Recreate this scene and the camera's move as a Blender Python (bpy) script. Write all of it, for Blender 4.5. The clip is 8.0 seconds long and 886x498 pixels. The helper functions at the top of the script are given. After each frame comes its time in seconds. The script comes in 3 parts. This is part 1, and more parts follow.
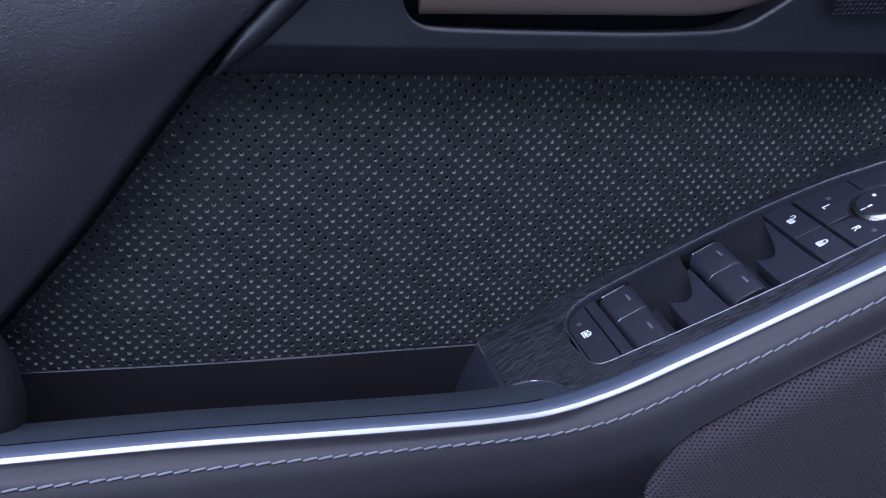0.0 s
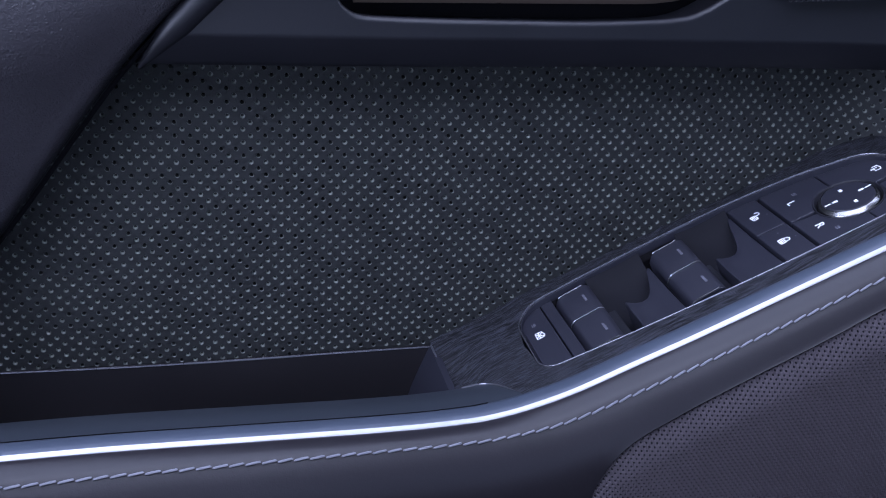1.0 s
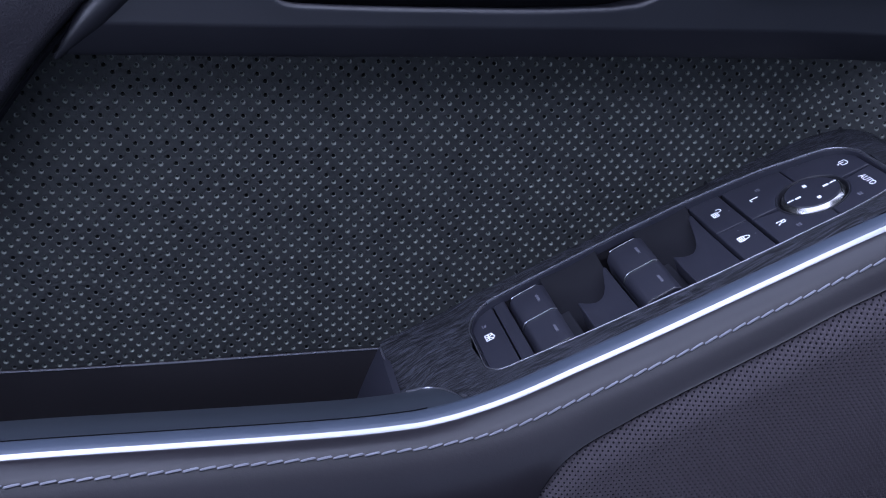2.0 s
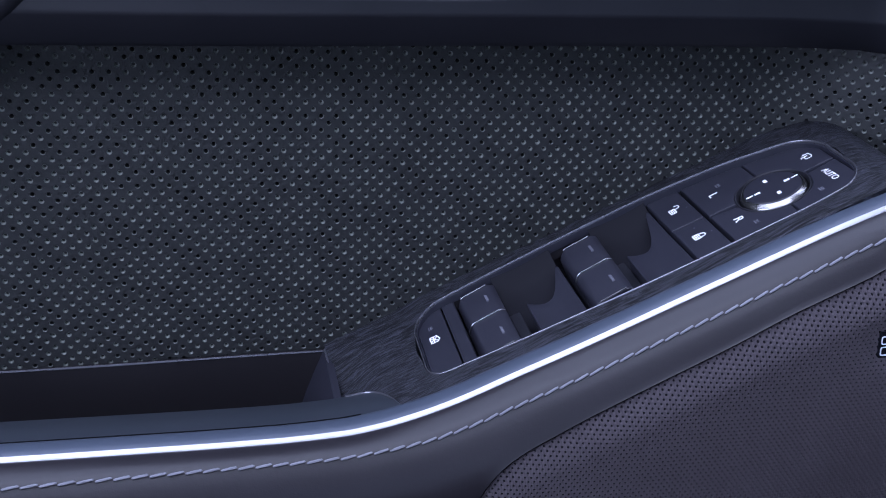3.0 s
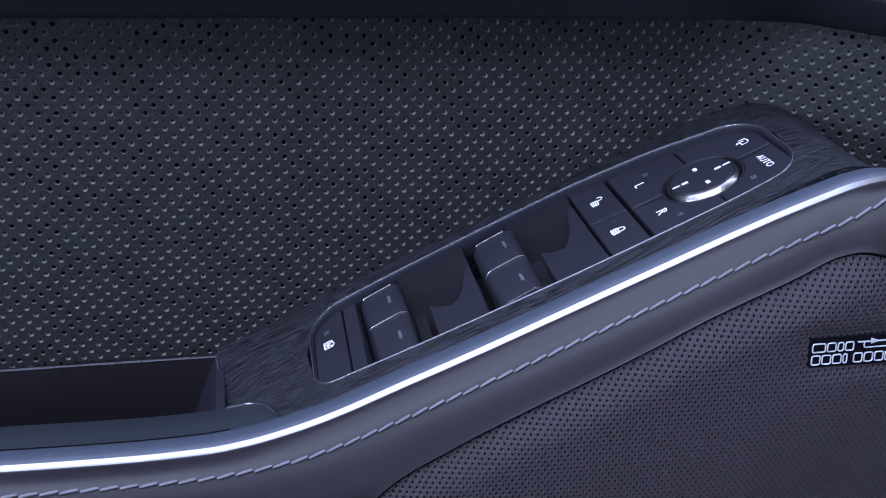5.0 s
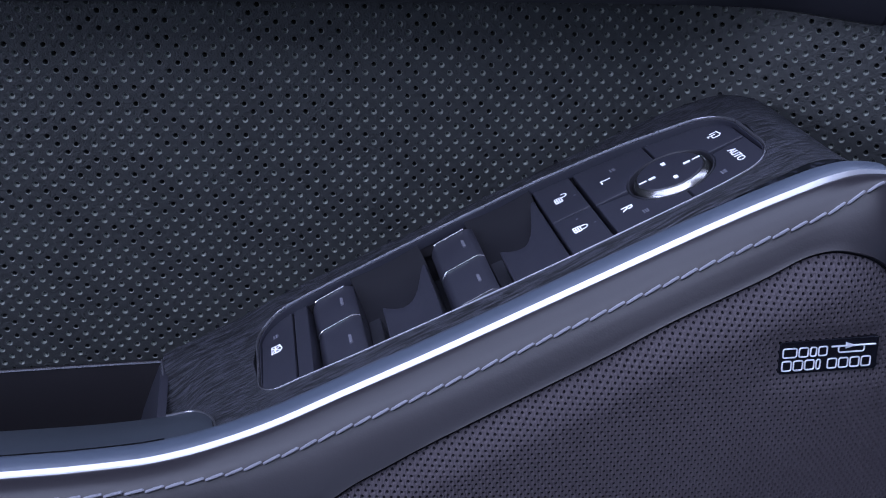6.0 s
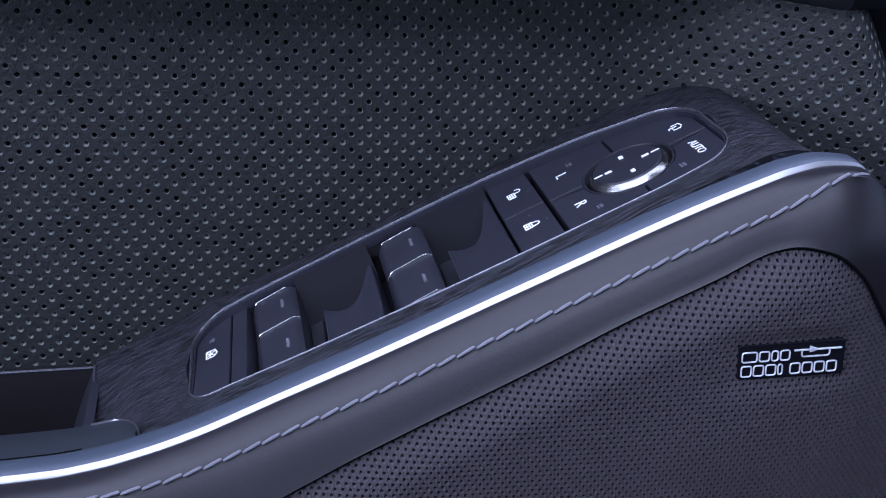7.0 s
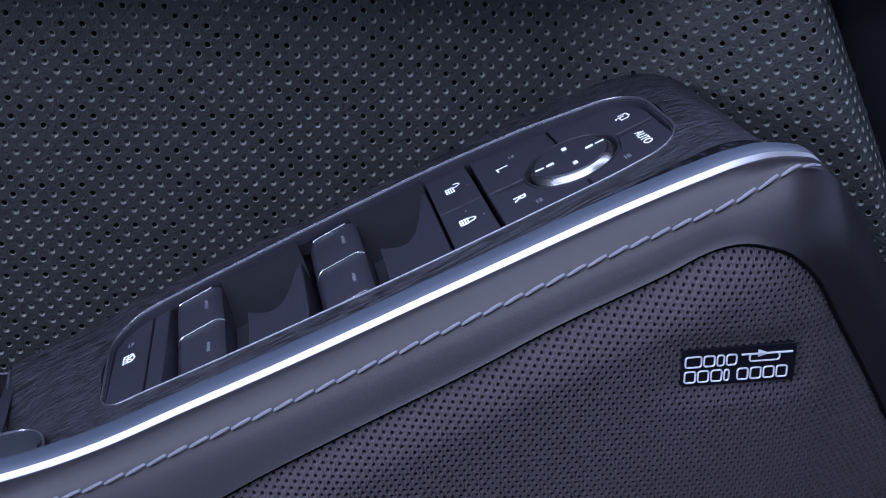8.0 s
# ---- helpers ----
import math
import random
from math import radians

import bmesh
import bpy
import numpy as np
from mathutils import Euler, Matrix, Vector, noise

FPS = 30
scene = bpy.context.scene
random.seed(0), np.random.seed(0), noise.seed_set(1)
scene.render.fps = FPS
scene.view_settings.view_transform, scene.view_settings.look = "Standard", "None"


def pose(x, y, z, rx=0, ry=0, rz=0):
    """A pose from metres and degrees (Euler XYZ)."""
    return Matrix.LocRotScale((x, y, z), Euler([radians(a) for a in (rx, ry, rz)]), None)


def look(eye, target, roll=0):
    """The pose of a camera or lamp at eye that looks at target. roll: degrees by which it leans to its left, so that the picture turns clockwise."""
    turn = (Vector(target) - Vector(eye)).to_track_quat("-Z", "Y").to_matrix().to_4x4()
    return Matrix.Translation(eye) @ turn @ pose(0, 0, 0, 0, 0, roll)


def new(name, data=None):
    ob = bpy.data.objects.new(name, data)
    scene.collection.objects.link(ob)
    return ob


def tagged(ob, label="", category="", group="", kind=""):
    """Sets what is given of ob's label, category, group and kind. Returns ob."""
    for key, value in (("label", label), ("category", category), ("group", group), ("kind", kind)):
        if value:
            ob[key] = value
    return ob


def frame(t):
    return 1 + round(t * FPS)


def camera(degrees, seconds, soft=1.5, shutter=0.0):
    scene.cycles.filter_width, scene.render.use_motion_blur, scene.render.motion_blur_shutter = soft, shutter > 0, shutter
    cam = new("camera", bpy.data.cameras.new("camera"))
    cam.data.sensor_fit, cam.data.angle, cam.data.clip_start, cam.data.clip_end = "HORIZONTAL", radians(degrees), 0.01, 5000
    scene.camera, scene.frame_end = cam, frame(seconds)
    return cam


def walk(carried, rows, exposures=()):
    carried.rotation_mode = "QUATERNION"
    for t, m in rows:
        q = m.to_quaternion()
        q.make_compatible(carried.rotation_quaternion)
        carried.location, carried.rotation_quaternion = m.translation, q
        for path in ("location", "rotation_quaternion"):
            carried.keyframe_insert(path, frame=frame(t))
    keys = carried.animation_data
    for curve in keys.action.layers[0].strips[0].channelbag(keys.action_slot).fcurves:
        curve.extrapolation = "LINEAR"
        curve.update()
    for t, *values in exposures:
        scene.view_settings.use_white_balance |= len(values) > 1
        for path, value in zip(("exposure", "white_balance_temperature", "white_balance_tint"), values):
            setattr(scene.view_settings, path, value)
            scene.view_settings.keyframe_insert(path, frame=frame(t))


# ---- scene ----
cam = camera(45.93, 8.0, 1.05)
PATH = [
    (0.0, -0.2024, -0.3818, 0.9390, 62.62, -2.70, -14.92),
    (0.5, -0.1854, -0.3798, 0.9348, 62.74, -2.46, -14.55),
    (1.0, -0.1688, -0.3776, 0.9312, 62.80, -2.15, -14.04),
    (1.5, -0.1521, -0.3739, 0.9277, 62.74, -1.93, -13.61),
    (3.0, -0.1011, -0.3599, 0.9176, 62.40, -1.18, -12.27),
    (3.5, -0.0845, -0.3545, 0.9137, 62.27, -0.91, -11.85),
    (4.0, -0.0697, -0.3482, 0.9101, 62.09, -0.73, -11.42),
    (4.5, -0.0578, -0.3416, 0.9049, 62.13, -0.63, -11.27),
    (6.0, -0.0267, -0.3213, 0.8876, 62.57, -0.51, -10.90),
    (6.5, -0.0164, -0.3148, 0.8813, 62.83, -0.56, -10.94),
    (7.0, -0.0065, -0.3081, 0.8753, 63.05, -0.59, -10.98),
    (7.5, 0.0029, -0.3012, 0.8699, 63.16, -0.72, -11.19),
    (8.0, 0.0139, -0.2939, 0.8655, 63.07, -0.80, -11.54),
]
walk(cam, [(t, pose(x, y, z, a, b, c)) for t, x, y, z, a, b, c in PATH], [(0.0, -0.25, 5180, 16)])

# ---- light: daylight through the car's windows, with added overhead and rear fill ----
world = bpy.data.worlds.new("sky")
scene.world = world
world.use_nodes = True
wn = world.node_tree.nodes
sky = wn.new("ShaderNodeTexSky")
sky.sky_type, sky.sun_disc = "NISHITA", False
sky.sun_elevation, sky.sun_rotation = radians(62), radians(170)
sky.air_density, sky.dust_density, sky.ozone_density = 1.0, 1.5, 1.5
wn["Background"].inputs["Strength"].default_value = 0.12
world.node_tree.links.new(sky.outputs[0], wn["Background"].inputs["Color"])


def area_light(name, eye, target, wide, high, power, tone=(0.92, 0.90, 1.0)):
    """An area lamp: the sky's light in a window's opening, and the added fill."""
    ob = new(name, bpy.data.lights.new(name, "AREA"))
    ob.data.shape, ob.data.size, ob.data.size_y, ob.data.energy, ob.data.color = "RECTANGLE", wide, high, power, tone
    ob.matrix_world = look(eye, target)
    return ob


area_light("near_window_light", (-0.28, -0.030, 1.09), (-0.28, -0.92, 0.63), 1.5, 0.34, 9.5)
# added fill from above through an assumed roof opening, out of view
area_light("overhead_fill_light", (-0.38, -0.37, 1.29), (-0.38, -0.30, 0.30), 1.05, 0.40, 9.8)
area_light("far_window_light", (-0.6, -1.42, 1.10), (-0.2, 0.0, 0.78), 1.5, 0.36, 2.8)
# added fill from behind, to brighten the insert; its source is unseen
area_light("rear_fill_light", (-1.52, -0.70, 1.10), (0.1, -0.05, 0.75), 1.1, 0.34, 16.0)
area_light("windscreen_light", (1.15, -0.75, 1.16), (0.0, -0.6, 0.75), 1.2, 0.36, 2.0)


# ---- materials ----
def material(name, color, rough=0.5, metal=0.0, coat=0.0, spec=0.5):
    m = bpy.data.materials.new(name)
    m.use_nodes = True
    b = m.node_tree.nodes["Principled BSDF"]
    b.inputs["Base Color"].default_value = (*color, 1)
    b.inputs["Roughness"].default_value, b.inputs["Metallic"].default_value = rough, metal
    b.inputs["Coat Weight"].default_value, b.inputs["Specular IOR Level"].default_value = coat, spec
    return m


def node(m, kind, **values):
    n = m.node_tree.nodes.new(kind)
    for key, value in values.items():
        n.inputs[key.replace("_", " ")].default_value = value
    return n


def link(m, a, b):
    m.node_tree.links.new(a, b)


def coords(m, scale=(1, 1, 1), turn=(0, 0, 0)):
    """Object coordinates in metres, scaled and turned."""
    tc, mp = m.node_tree.nodes.new("ShaderNodeTexCoord"), m.node_tree.nodes.new("ShaderNodeMapping")
    mp.inputs["Scale"].default_value = scale
    mp.inputs["Rotation"].default_value = [radians(a) for a in turn]
    link(m, tc.outputs["Object"], mp.inputs["Vector"])
    return mp.outputs["Vector"]


def vary(m, fac, low, high, socket="Base Color"):
    """Drives a socket of the shader between two values by fac."""
    b = m.node_tree.nodes["Principled BSDF"]
    if isinstance(low, tuple):
        mix = m.node_tree.nodes.new("ShaderNodeMix")
        mix.data_type = "RGBA"
        mix.inputs[6].default_value, mix.inputs[7].default_value = (*low, 1), (*high, 1)
        link(m, fac, mix.inputs[0])
        link(m, mix.outputs[2], b.inputs[socket])
    else:
        r = m.node_tree.nodes.new("ShaderNodeMapRange")
        r.inputs[3].default_value, r.inputs[4].default_value = low, high
        link(m, fac, r.inputs[0])
        link(m, r.outputs[0], b.inputs[socket])


def bump(m, heights):
    """Adds one bump after another for (height, strength, distance)."""
    last = None
    for height, s, d in heights:
        n = m.node_tree.nodes.new("ShaderNodeBump")
        n.inputs["Strength"].default_value, n.inputs["Distance"].default_value = s, d
        link(m, height, n.inputs["Height"])
        if last:
            link(m, last, n.inputs["Normal"])
        last = n.outputs["Normal"]
    link(m, last, m.node_tree.nodes["Principled BSDF"].inputs["Normal"])


def leather(name, color, light, rough=(0.42, 0.6), grain=900.0, depth=0.00012, gloss=0.35):
    m = material(name, color, spec=gloss)
    v = coords(m)
    cells = node(m, "ShaderNodeTexVoronoi", Scale=grain)
    cells.feature = "DISTANCE_TO_EDGE"
    warp = node(m, "ShaderNodeTexNoise", Scale=grain * 0.6, Detail=3.0)
    wide = node(m, "ShaderNodeTexNoise", Scale=35.0, Detail=4.0)
    fine = node(m, "ShaderNodeTexNoise", Scale=grain * 2.2, Detail=2.0)
    for n in (cells, warp, wide, fine):
        link(m, v, n.inputs["Vector"])
    vary(m, wide.outputs[0], color, light)
    vary(m, warp.outputs[0], rough[0], rough[1], "Roughness")
    bump(m, [(cells.outputs["Distance"], 0.5, depth), (warp.outputs[0], 0.5, depth * 1.6), (fine.outputs[0], 0.2, depth * 0.4)])
    return m


def grained(name, color, light, rough, grain=2500.0, depth=0.00004, metal=0.0, coat=0.0, spec=0.5):
    """Moulded plastic or satin paint with a fine grain and faint smears."""
    m = material(name, color, sum(rough) / 2, metal, coat, spec)
    v = coords(m)
    fine = node(m, "ShaderNodeTexNoise", Scale=grain, Detail=2.0)
    wide = node(m, "ShaderNodeTexNoise", Scale=28.0, Detail=5.0)
    for n in (fine, wide):
        link(m, v, n.inputs["Vector"])
    vary(m, wide.outputs[0], color, light)
    vary(m, wide.outputs[0], rough[0], rough[1], "Roughness")
    bump(m, [(fine.outputs[0], 0.35, depth)])
    return m


def ash_veneer():
    m = material("black_ash", (0.012, 0.013, 0.02), 0.45, spec=0.35)
    v = coords(m, (150, 2100, 300), (0, 0, 14))
    bend = node(m, "ShaderNodeTexNoise", Scale=18.0, Detail=2.0)
    link(m, coords(m), bend.inputs["Vector"])
    add = m.node_tree.nodes.new("ShaderNodeVectorMath")
    add.operation = "MULTIPLY_ADD"
    add.inputs[1].default_value = (0.0, 30.0, 0.0)
    link(m, bend.outputs["Color"], add.inputs[0])
    link(m, v, add.inputs[2])
    grain = node(m, "ShaderNodeTexNoise", Scale=1.0, Detail=3.0, Roughness=0.6)
    link(m, add.outputs[0], grain.inputs["Vector"])
    ramp = m.node_tree.nodes.new("ShaderNodeValToRGB")
    ramp.color_ramp.elements[0].position, ramp.color_ramp.elements[1].position = 0.47, 0.62
    link(m, grain.outputs[0], ramp.inputs[0])
    vary(m, ramp.outputs[0], (0.0018, 0.002, 0.003), (0.034, 0.035, 0.048))
    vary(m, ramp.outputs[0], 0.55, 0.4, "Roughness")
    bump(m, [(ramp.outputs[0], 0.8, 0.00022)])
    return m


BOLSTER = leather("bolster_leather", (0.0105, 0.0091, 0.0112), (0.0142, 0.0126, 0.0152), (0.34, 0.43), 1100.0, 0.00005, 0.30)
PANEL_LEATHER = leather("panel_leather", (0.0175, 0.0160, 0.0195), (0.0240, 0.0220, 0.0265), (0.42, 0.56), 850.0, 0.00050)
PERFORATED = leather("perforated_leather", (0.0168, 0.0175, 0.0175), (0.0235, 0.0243, 0.0245), (0.38, 0.55), 1000.0, 0.00045)
# pale greenish dimple walls, lightened to paint in the crescent glints
DIMPLE_GLINT = grained("dimple_wall_glint", (0.10, 0.11, 0.095), (0.16, 0.17, 0.145), (0.4, 0.6), 1500.0)
# paler leather: the glint on each hole's lip, put into the colour
LIP_GLINT = grained("lip_glint", (0.060, 0.066, 0.062), (0.090, 0.096, 0.090), (0.35, 0.5), 2500.0)
# near-black that paints in the shade of holes, gaps and seams
GAP_SHADE = material("hole_gap_shade", (0.003, 0.003, 0.004), 0.9, spec=0.05)
TRIM = grained("soft_trim", (0.0066, 0.0066, 0.0088), (0.0092, 0.0092, 0.0120), (0.36, 0.46), 2600.0, 0.00003, spec=0.36)
PLASTIC = grained("black_plastic", (0.010, 0.010, 0.014), (0.015, 0.015, 0.020), (0.4, 0.55), 3000.0, 0.00003)
BUTTON = grained("button_plastic", (0.014, 0.014, 0.021), (0.019, 0.019, 0.027), (0.36, 0.48), 4000.0, 0.00002)
POCKET = grained("pocket_plastic", (0.0082, 0.0074, 0.0088), (0.0125, 0.0112, 0.0132), (0.5, 0.65), 1800.0, 0.00006, spec=0.25)
# switch plastic darkened to hold the shade inside the finger hollows
SCOOP_SHADE = grained("shaded_scoop_plastic", (0.0045, 0.0043, 0.0065), (0.0062, 0.0060, 0.0088), (0.65, 0.75), 3000.0, 0.00002, spec=0.15)
SATIN = grained("satin_blue_trim", (0.036, 0.045, 0.064), (0.044, 0.054, 0.076), (0.46, 0.54), 5000.0, 0.00001, 0.1)
BEZEL = grained("bezel_metal", (0.15, 0.15, 0.17), (0.19, 0.19, 0.21), (0.22, 0.32), 4000.0, 0.00001, 0.8)
CHROME = grained("bright_strip", (0.46, 0.46, 0.48), (0.51, 0.51, 0.53), (0.42, 0.48), 5000.0, 0.00001, 1.0)
LINE = material("bright_line", (0.85, 0.85, 0.88), 0.22, 1.0)
RING = material("knob_chrome", (0.27, 0.265, 0.265), 0.26, 1.0)
HANDLE = grained("champagne_metal", (0.26, 0.195, 0.155), (0.32, 0.245, 0.195), (0.24, 0.34), 3000.0, 0.00001, 0.75)
ASH = ash_veneer()
LEDGE = grained("ledge_plastic", (0.020, 0.024, 0.031), (0.027, 0.031, 0.039), (0.32, 0.42), 3000.0, 0.00002)
THREAD = grained("thread", (0.10, 0.10, 0.12), (0.165, 0.165, 0.19), (0.5, 0.7), 6000.0, 0.00008)
CLOTH = grained("grille_cloth", (0.041, 0.0345, 0.040), (0.058, 0.050, 0.057), (0.7, 0.85), 5000.0, 0.00006, spec=0.2)
# darker cloth that paints the shade between the threads
CLOTH_GAP_SHADE = material("cloth_gap_shade", (0.011, 0.0095, 0.012), 0.9, spec=0.1)
PRINT = material("white_print", (0.78, 0.78, 0.80), 0.5)
DIM = material("dim_lens", (0.10, 0.10, 0.12), 0.35)
BADGE = material("badge_face", (0.006, 0.006, 0.009), 0.2)
BADGE_METAL = material("badge_letter", (0.62, 0.62, 0.66), 0.35, 0.3)
CONCRETE = grained("concrete", (0.28, 0.28, 0.28), (0.36, 0.36, 0.35), (0.7, 0.85), 60.0, 0.002)


# ---- building helpers ----
def empty(name, at, label, category, group="", kind="", m=None):
    ob = new(name)
    ob.empty_display_size = 0.01
    ob.matrix_world = m if m is not None else pose(*at)
    return tagged(ob, label, category, group, kind)


def mesh_of(name, verts, faces, mat, smooth=True):
    me = bpy.data.meshes.new(name)
    me.from_pydata([tuple(v) for v in verts], [], faces)
    for one in (mat if isinstance(mat, tuple) else (mat,)):
        me.materials.append(one)
    if smooth:
        me.polygons.foreach_set("use_smooth", [True] * len(me.polygons))
    me.update()
    return me


def part_mesh(name, me, parent, label=""):
    """Links a mesh, built in the parent's own frame, under it."""
    ob = new(name, me)
    ob.parent = parent
    return tagged(ob, label)


def part(name, bm, mat, parent, label="", smooth=True, sharp=35):
    bmesh.ops.recalc_face_normals(bm, faces=bm.faces)
    for f in bm.faces:
        f.smooth = smooth and len(f.verts) < 7
    for e in bm.edges:
        if len(e.link_faces) == 2 and e.calc_face_angle(0) > radians(sharp):
            e.smooth = False
    me = bpy.data.meshes.new(name)
    bm.to_mesh(me)
    bm.free()
    for one in (mat if isinstance(mat, tuple) else (mat,)):
        me.materials.append(one)
    return part_mesh(name, me, parent, label)


def loft(rings, closed=True, caps=True):
    """A skin over rings of equally many points."""
    bm = bmesh.new()
    vs = [[bm.verts.new(p) for p in ring] for ring in rings]
    n = len(vs[0])
    for a, b in zip(vs, vs[1:]):
        for i in range(n if closed else n - 1):
            j = (i + 1) % n
            bm.faces.new((a[i], a[j], b[j], b[i]))
    if caps and closed:
        bm.faces.new(vs[0])
        bm.faces.new(vs[-1])
    return bm


def sheet(fn, us, vs, back):
    """A sheet with thickness: fn(u, v) gives a point of its face, back is the way to its rear."""
    rings, back = [], Vector(back)
    for u in us:
        row = [Vector(fn(u, v)) for v in vs]
        rings.append(row + [p + back for p in reversed(row)])
    return loft(rings)


def mitre(outline, i):
    """The way inwards at a corner of an anticlockwise outline, for an inset of 1."""
    p = [Vector(outline[k % len(outline)]) for k in (i - 1, i, i + 1)]
    a, b = (p[1] - p[0]), (p[2] - p[1])
    a = a.normalized() if a.length > 1e-9 else b.normalized()
    b = b.normalized() if b.length > 1e-9 else a
    n = Vector((-a.y - b.y, a.x + b.x))
    return n / max(0.35, 1 + a.dot(b))


def plate(outline, z0, z1, bevel=0.0006, top=None):
    """A flat piece with a rounded upper edge: outline in x, y from z0 up to z1; top(x, y) adds to the height."""
    def ring(inset, z, lift):
        out = []
        for i, (x, y) in enumerate(outline):
            w = mitre(outline, i) * inset
            p = (x + w.x, y + w.y)
            out.append((p[0], p[1], z + (top(*p) if top and lift else 0)))
        return out
    return loft([ring(0, z0, 0), ring(0, z1 - bevel, 1), ring(bevel * 0.3, z1 - bevel * 0.3, 1), ring(bevel, z1, 1)])


def rounded(x0, y0, x1, y1, r, steps=4):
    """A rectangle with rounded corners, anticlockwise; r may give one radius a corner."""
    rs = r if isinstance(r, tuple) else (r,) * 4
    out = []
    for (cx, cy, a), q in zip(((x0, y0, 180), (x1, y0, 270), (x1, y1, 0), (x0, y1, 90)), rs):
        ox = cx + q if cx == x0 else cx - q
        oy = cy + q if cy == y0 else cy - q
        for k in range(steps + 1):
            b = radians(a + 90 * k / steps)
            out.append((ox + q * math.cos(b), oy + q * math.sin(b)))
    return out


def tube(points, r, sides=8, squash=1.0, closed=False):
    """A round bar along points; r may be a list."""
    pts = [Vector(p) for p in points]
    n = len(pts)
    rings = []
    for i, p in enumerate(pts):
        t = (pts[(i + 1) % n] - pts[i - 1]) if closed else pts[min(i + 1, n - 1)] - pts[max(i - 1, 0)]
        t.normalize()
        up = Vector((0, 0, 1)) if abs(t.z) < 0.9 else Vector((0, 1, 0))
        a = t.cross(up).normalized()
        b = a.cross(t)
        q = r[i] if isinstance(r, (list, tuple)) else r
        rings.append([p + a * (q * math.cos(k * math.tau / sides)) + b * (q * squash * math.sin(k * math.tau / sides)) for k in range(sides)])
    if closed:
        rings.append(rings[0])
        bm = loft(rings, caps=False)
        bmesh.ops.remove_doubles(bm, verts=bm.verts, dist=1e-7)
        return bm
    return loft(rings)


def box(x0, y0, z0, x1, y1, z1, bevel=0.0003):
    bm = bmesh.new()
    bmesh.ops.create_cube(bm, size=1, matrix=Matrix.Translation(((x0 + x1) / 2, (y0 + y1) / 2, (z0 + z1) / 2)) @ Matrix.Diagonal((x1 - x0, y1 - y0, z1 - z0, 1)))
    if bevel:
        bmesh.ops.bevel(bm, geom=bm.edges[:], offset=bevel, segments=2, affect="EDGES", profile=0.5)
    return bm


def curve(points):
    """A smooth function through (x, value) pairs (monotone cubic)."""
    xs, ys = np.array([p[0] for p in points]), np.array([p[1] for p in points])
    d = np.diff(ys) / np.diff(xs)
    m = np.concatenate([[d[0]], [0 if a * b <= 0 else 2 * a * b / (a + b) for a, b in zip(d, d[1:])], [d[-1]]])

    def at(x):
        if x <= xs[0]:
            return float(ys[0] + m[0] * (x - xs[0]))
        if x >= xs[-1]:
            return float(ys[-1] + m[-1] * (x - xs[-1]))
        k = int(np.searchsorted(xs, x, side="right")) - 1
        h = xs[k + 1] - xs[k]
        s = (x - xs[k]) / h
        return float((1 + 2 * s) * (1 - s) ** 2 * ys[k] + s * (1 - s) ** 2 * h * m[k] + s * s * (3 - 2 * s) * ys[k + 1] + s * s * (s - 1) * h * m[k + 1])
    return at


def span(a, b, n):
    return [a + (b - a) * i / (n - 1) for i in range(n)]


def perforated(name, place, us, vs, hole, depth, mats, kinds, profile=((1.2, 0.0), (1.0, 0.22), (0.72, 0.78), (0.3, 1.0)), walls=None):
    """A skin of staggered cells, each with a real hole. place(u, v, d) gives the point d behind the face;
    hole(i, j) and depth(i, j) the hole's radius and depth, kinds(i, j) the floor's material slot."""
    du, dv = us[2], vs[2]
    verts, faces, slots, flats, shared = [], [], [], [], {}
    corners = [(-1, 0), (-1, -1), (0, -1), (1, -1), (1, 0), (1, 1), (0, 1), (-1, 1)]
    for j in range(int(round((vs[1] - vs[0]) / dv)) + 1):
        for i in range(int(round((us[1] - us[0]) / du)) + 1):
            u, v = us[0] + i * du + (du / 2 if j % 2 else 0), vs[0] + j * dv
            q, deep = hole(i, j), depth(i, j)
            if q is None:
                continue
            rings = [[(u + a * du / 2, v + b * dv / 2, 0) for a, b in corners]]
            for f, d in profile:
                rings.append([(u + q * f * math.cos(math.atan2(b, a)), v + q * f * math.sin(math.atan2(b, a)), deep * d) for a, b in corners])
            ids = []
            for p, (a, b) in zip(rings[0], corners):
                key = (2 * i + (j % 2) + a, 2 * j + b)
                if key not in shared:
                    shared[key] = len(verts)
                    verts.append(place(*p))
                ids.append(shared[key])
            for ring in rings[1:]:
                ids.extend(range(len(verts), len(verts) + 8))
                verts.extend(place(*p) for p in ring)
            for k in range(len(profile)):
                for c in range(8):
                    e = (c + 1) % 8
                    faces.append((ids[8 * k + c], ids[8 * k + e], ids[8 * k + 8 + e], ids[8 * k + 8 + c]))
                    # Slot 3, where walls are given, is the lip with its painted glint.
                    slots.append(0 if k == 0 or not walls else 3 if k == 1 else walls(i, j))
                    flats.append(k > 0)
            faces.append(tuple(ids[-8:]))
            slots.append(kinds(i, j))
            flats.append(True)
    me = mesh_of(name, verts, faces, mats)
    me.polygons.foreach_set("material_index", slots)
    me.polygons.foreach_set("use_smooth", flats)
    return me


# ---- plan of the door (x forward along the door, y into it, z up) ----
SWITCH = pose(0, 0, 0.7, 0, -23.7, 0) @ pose(0, 0, -0.0008, -3.43, 0, 0)          # frame of the sloping switch faces


def front_x(z):
    """Where the insert's rolled front end turns out of sight."""
    return 0.1950 + 0.41 * (0.790 - z)


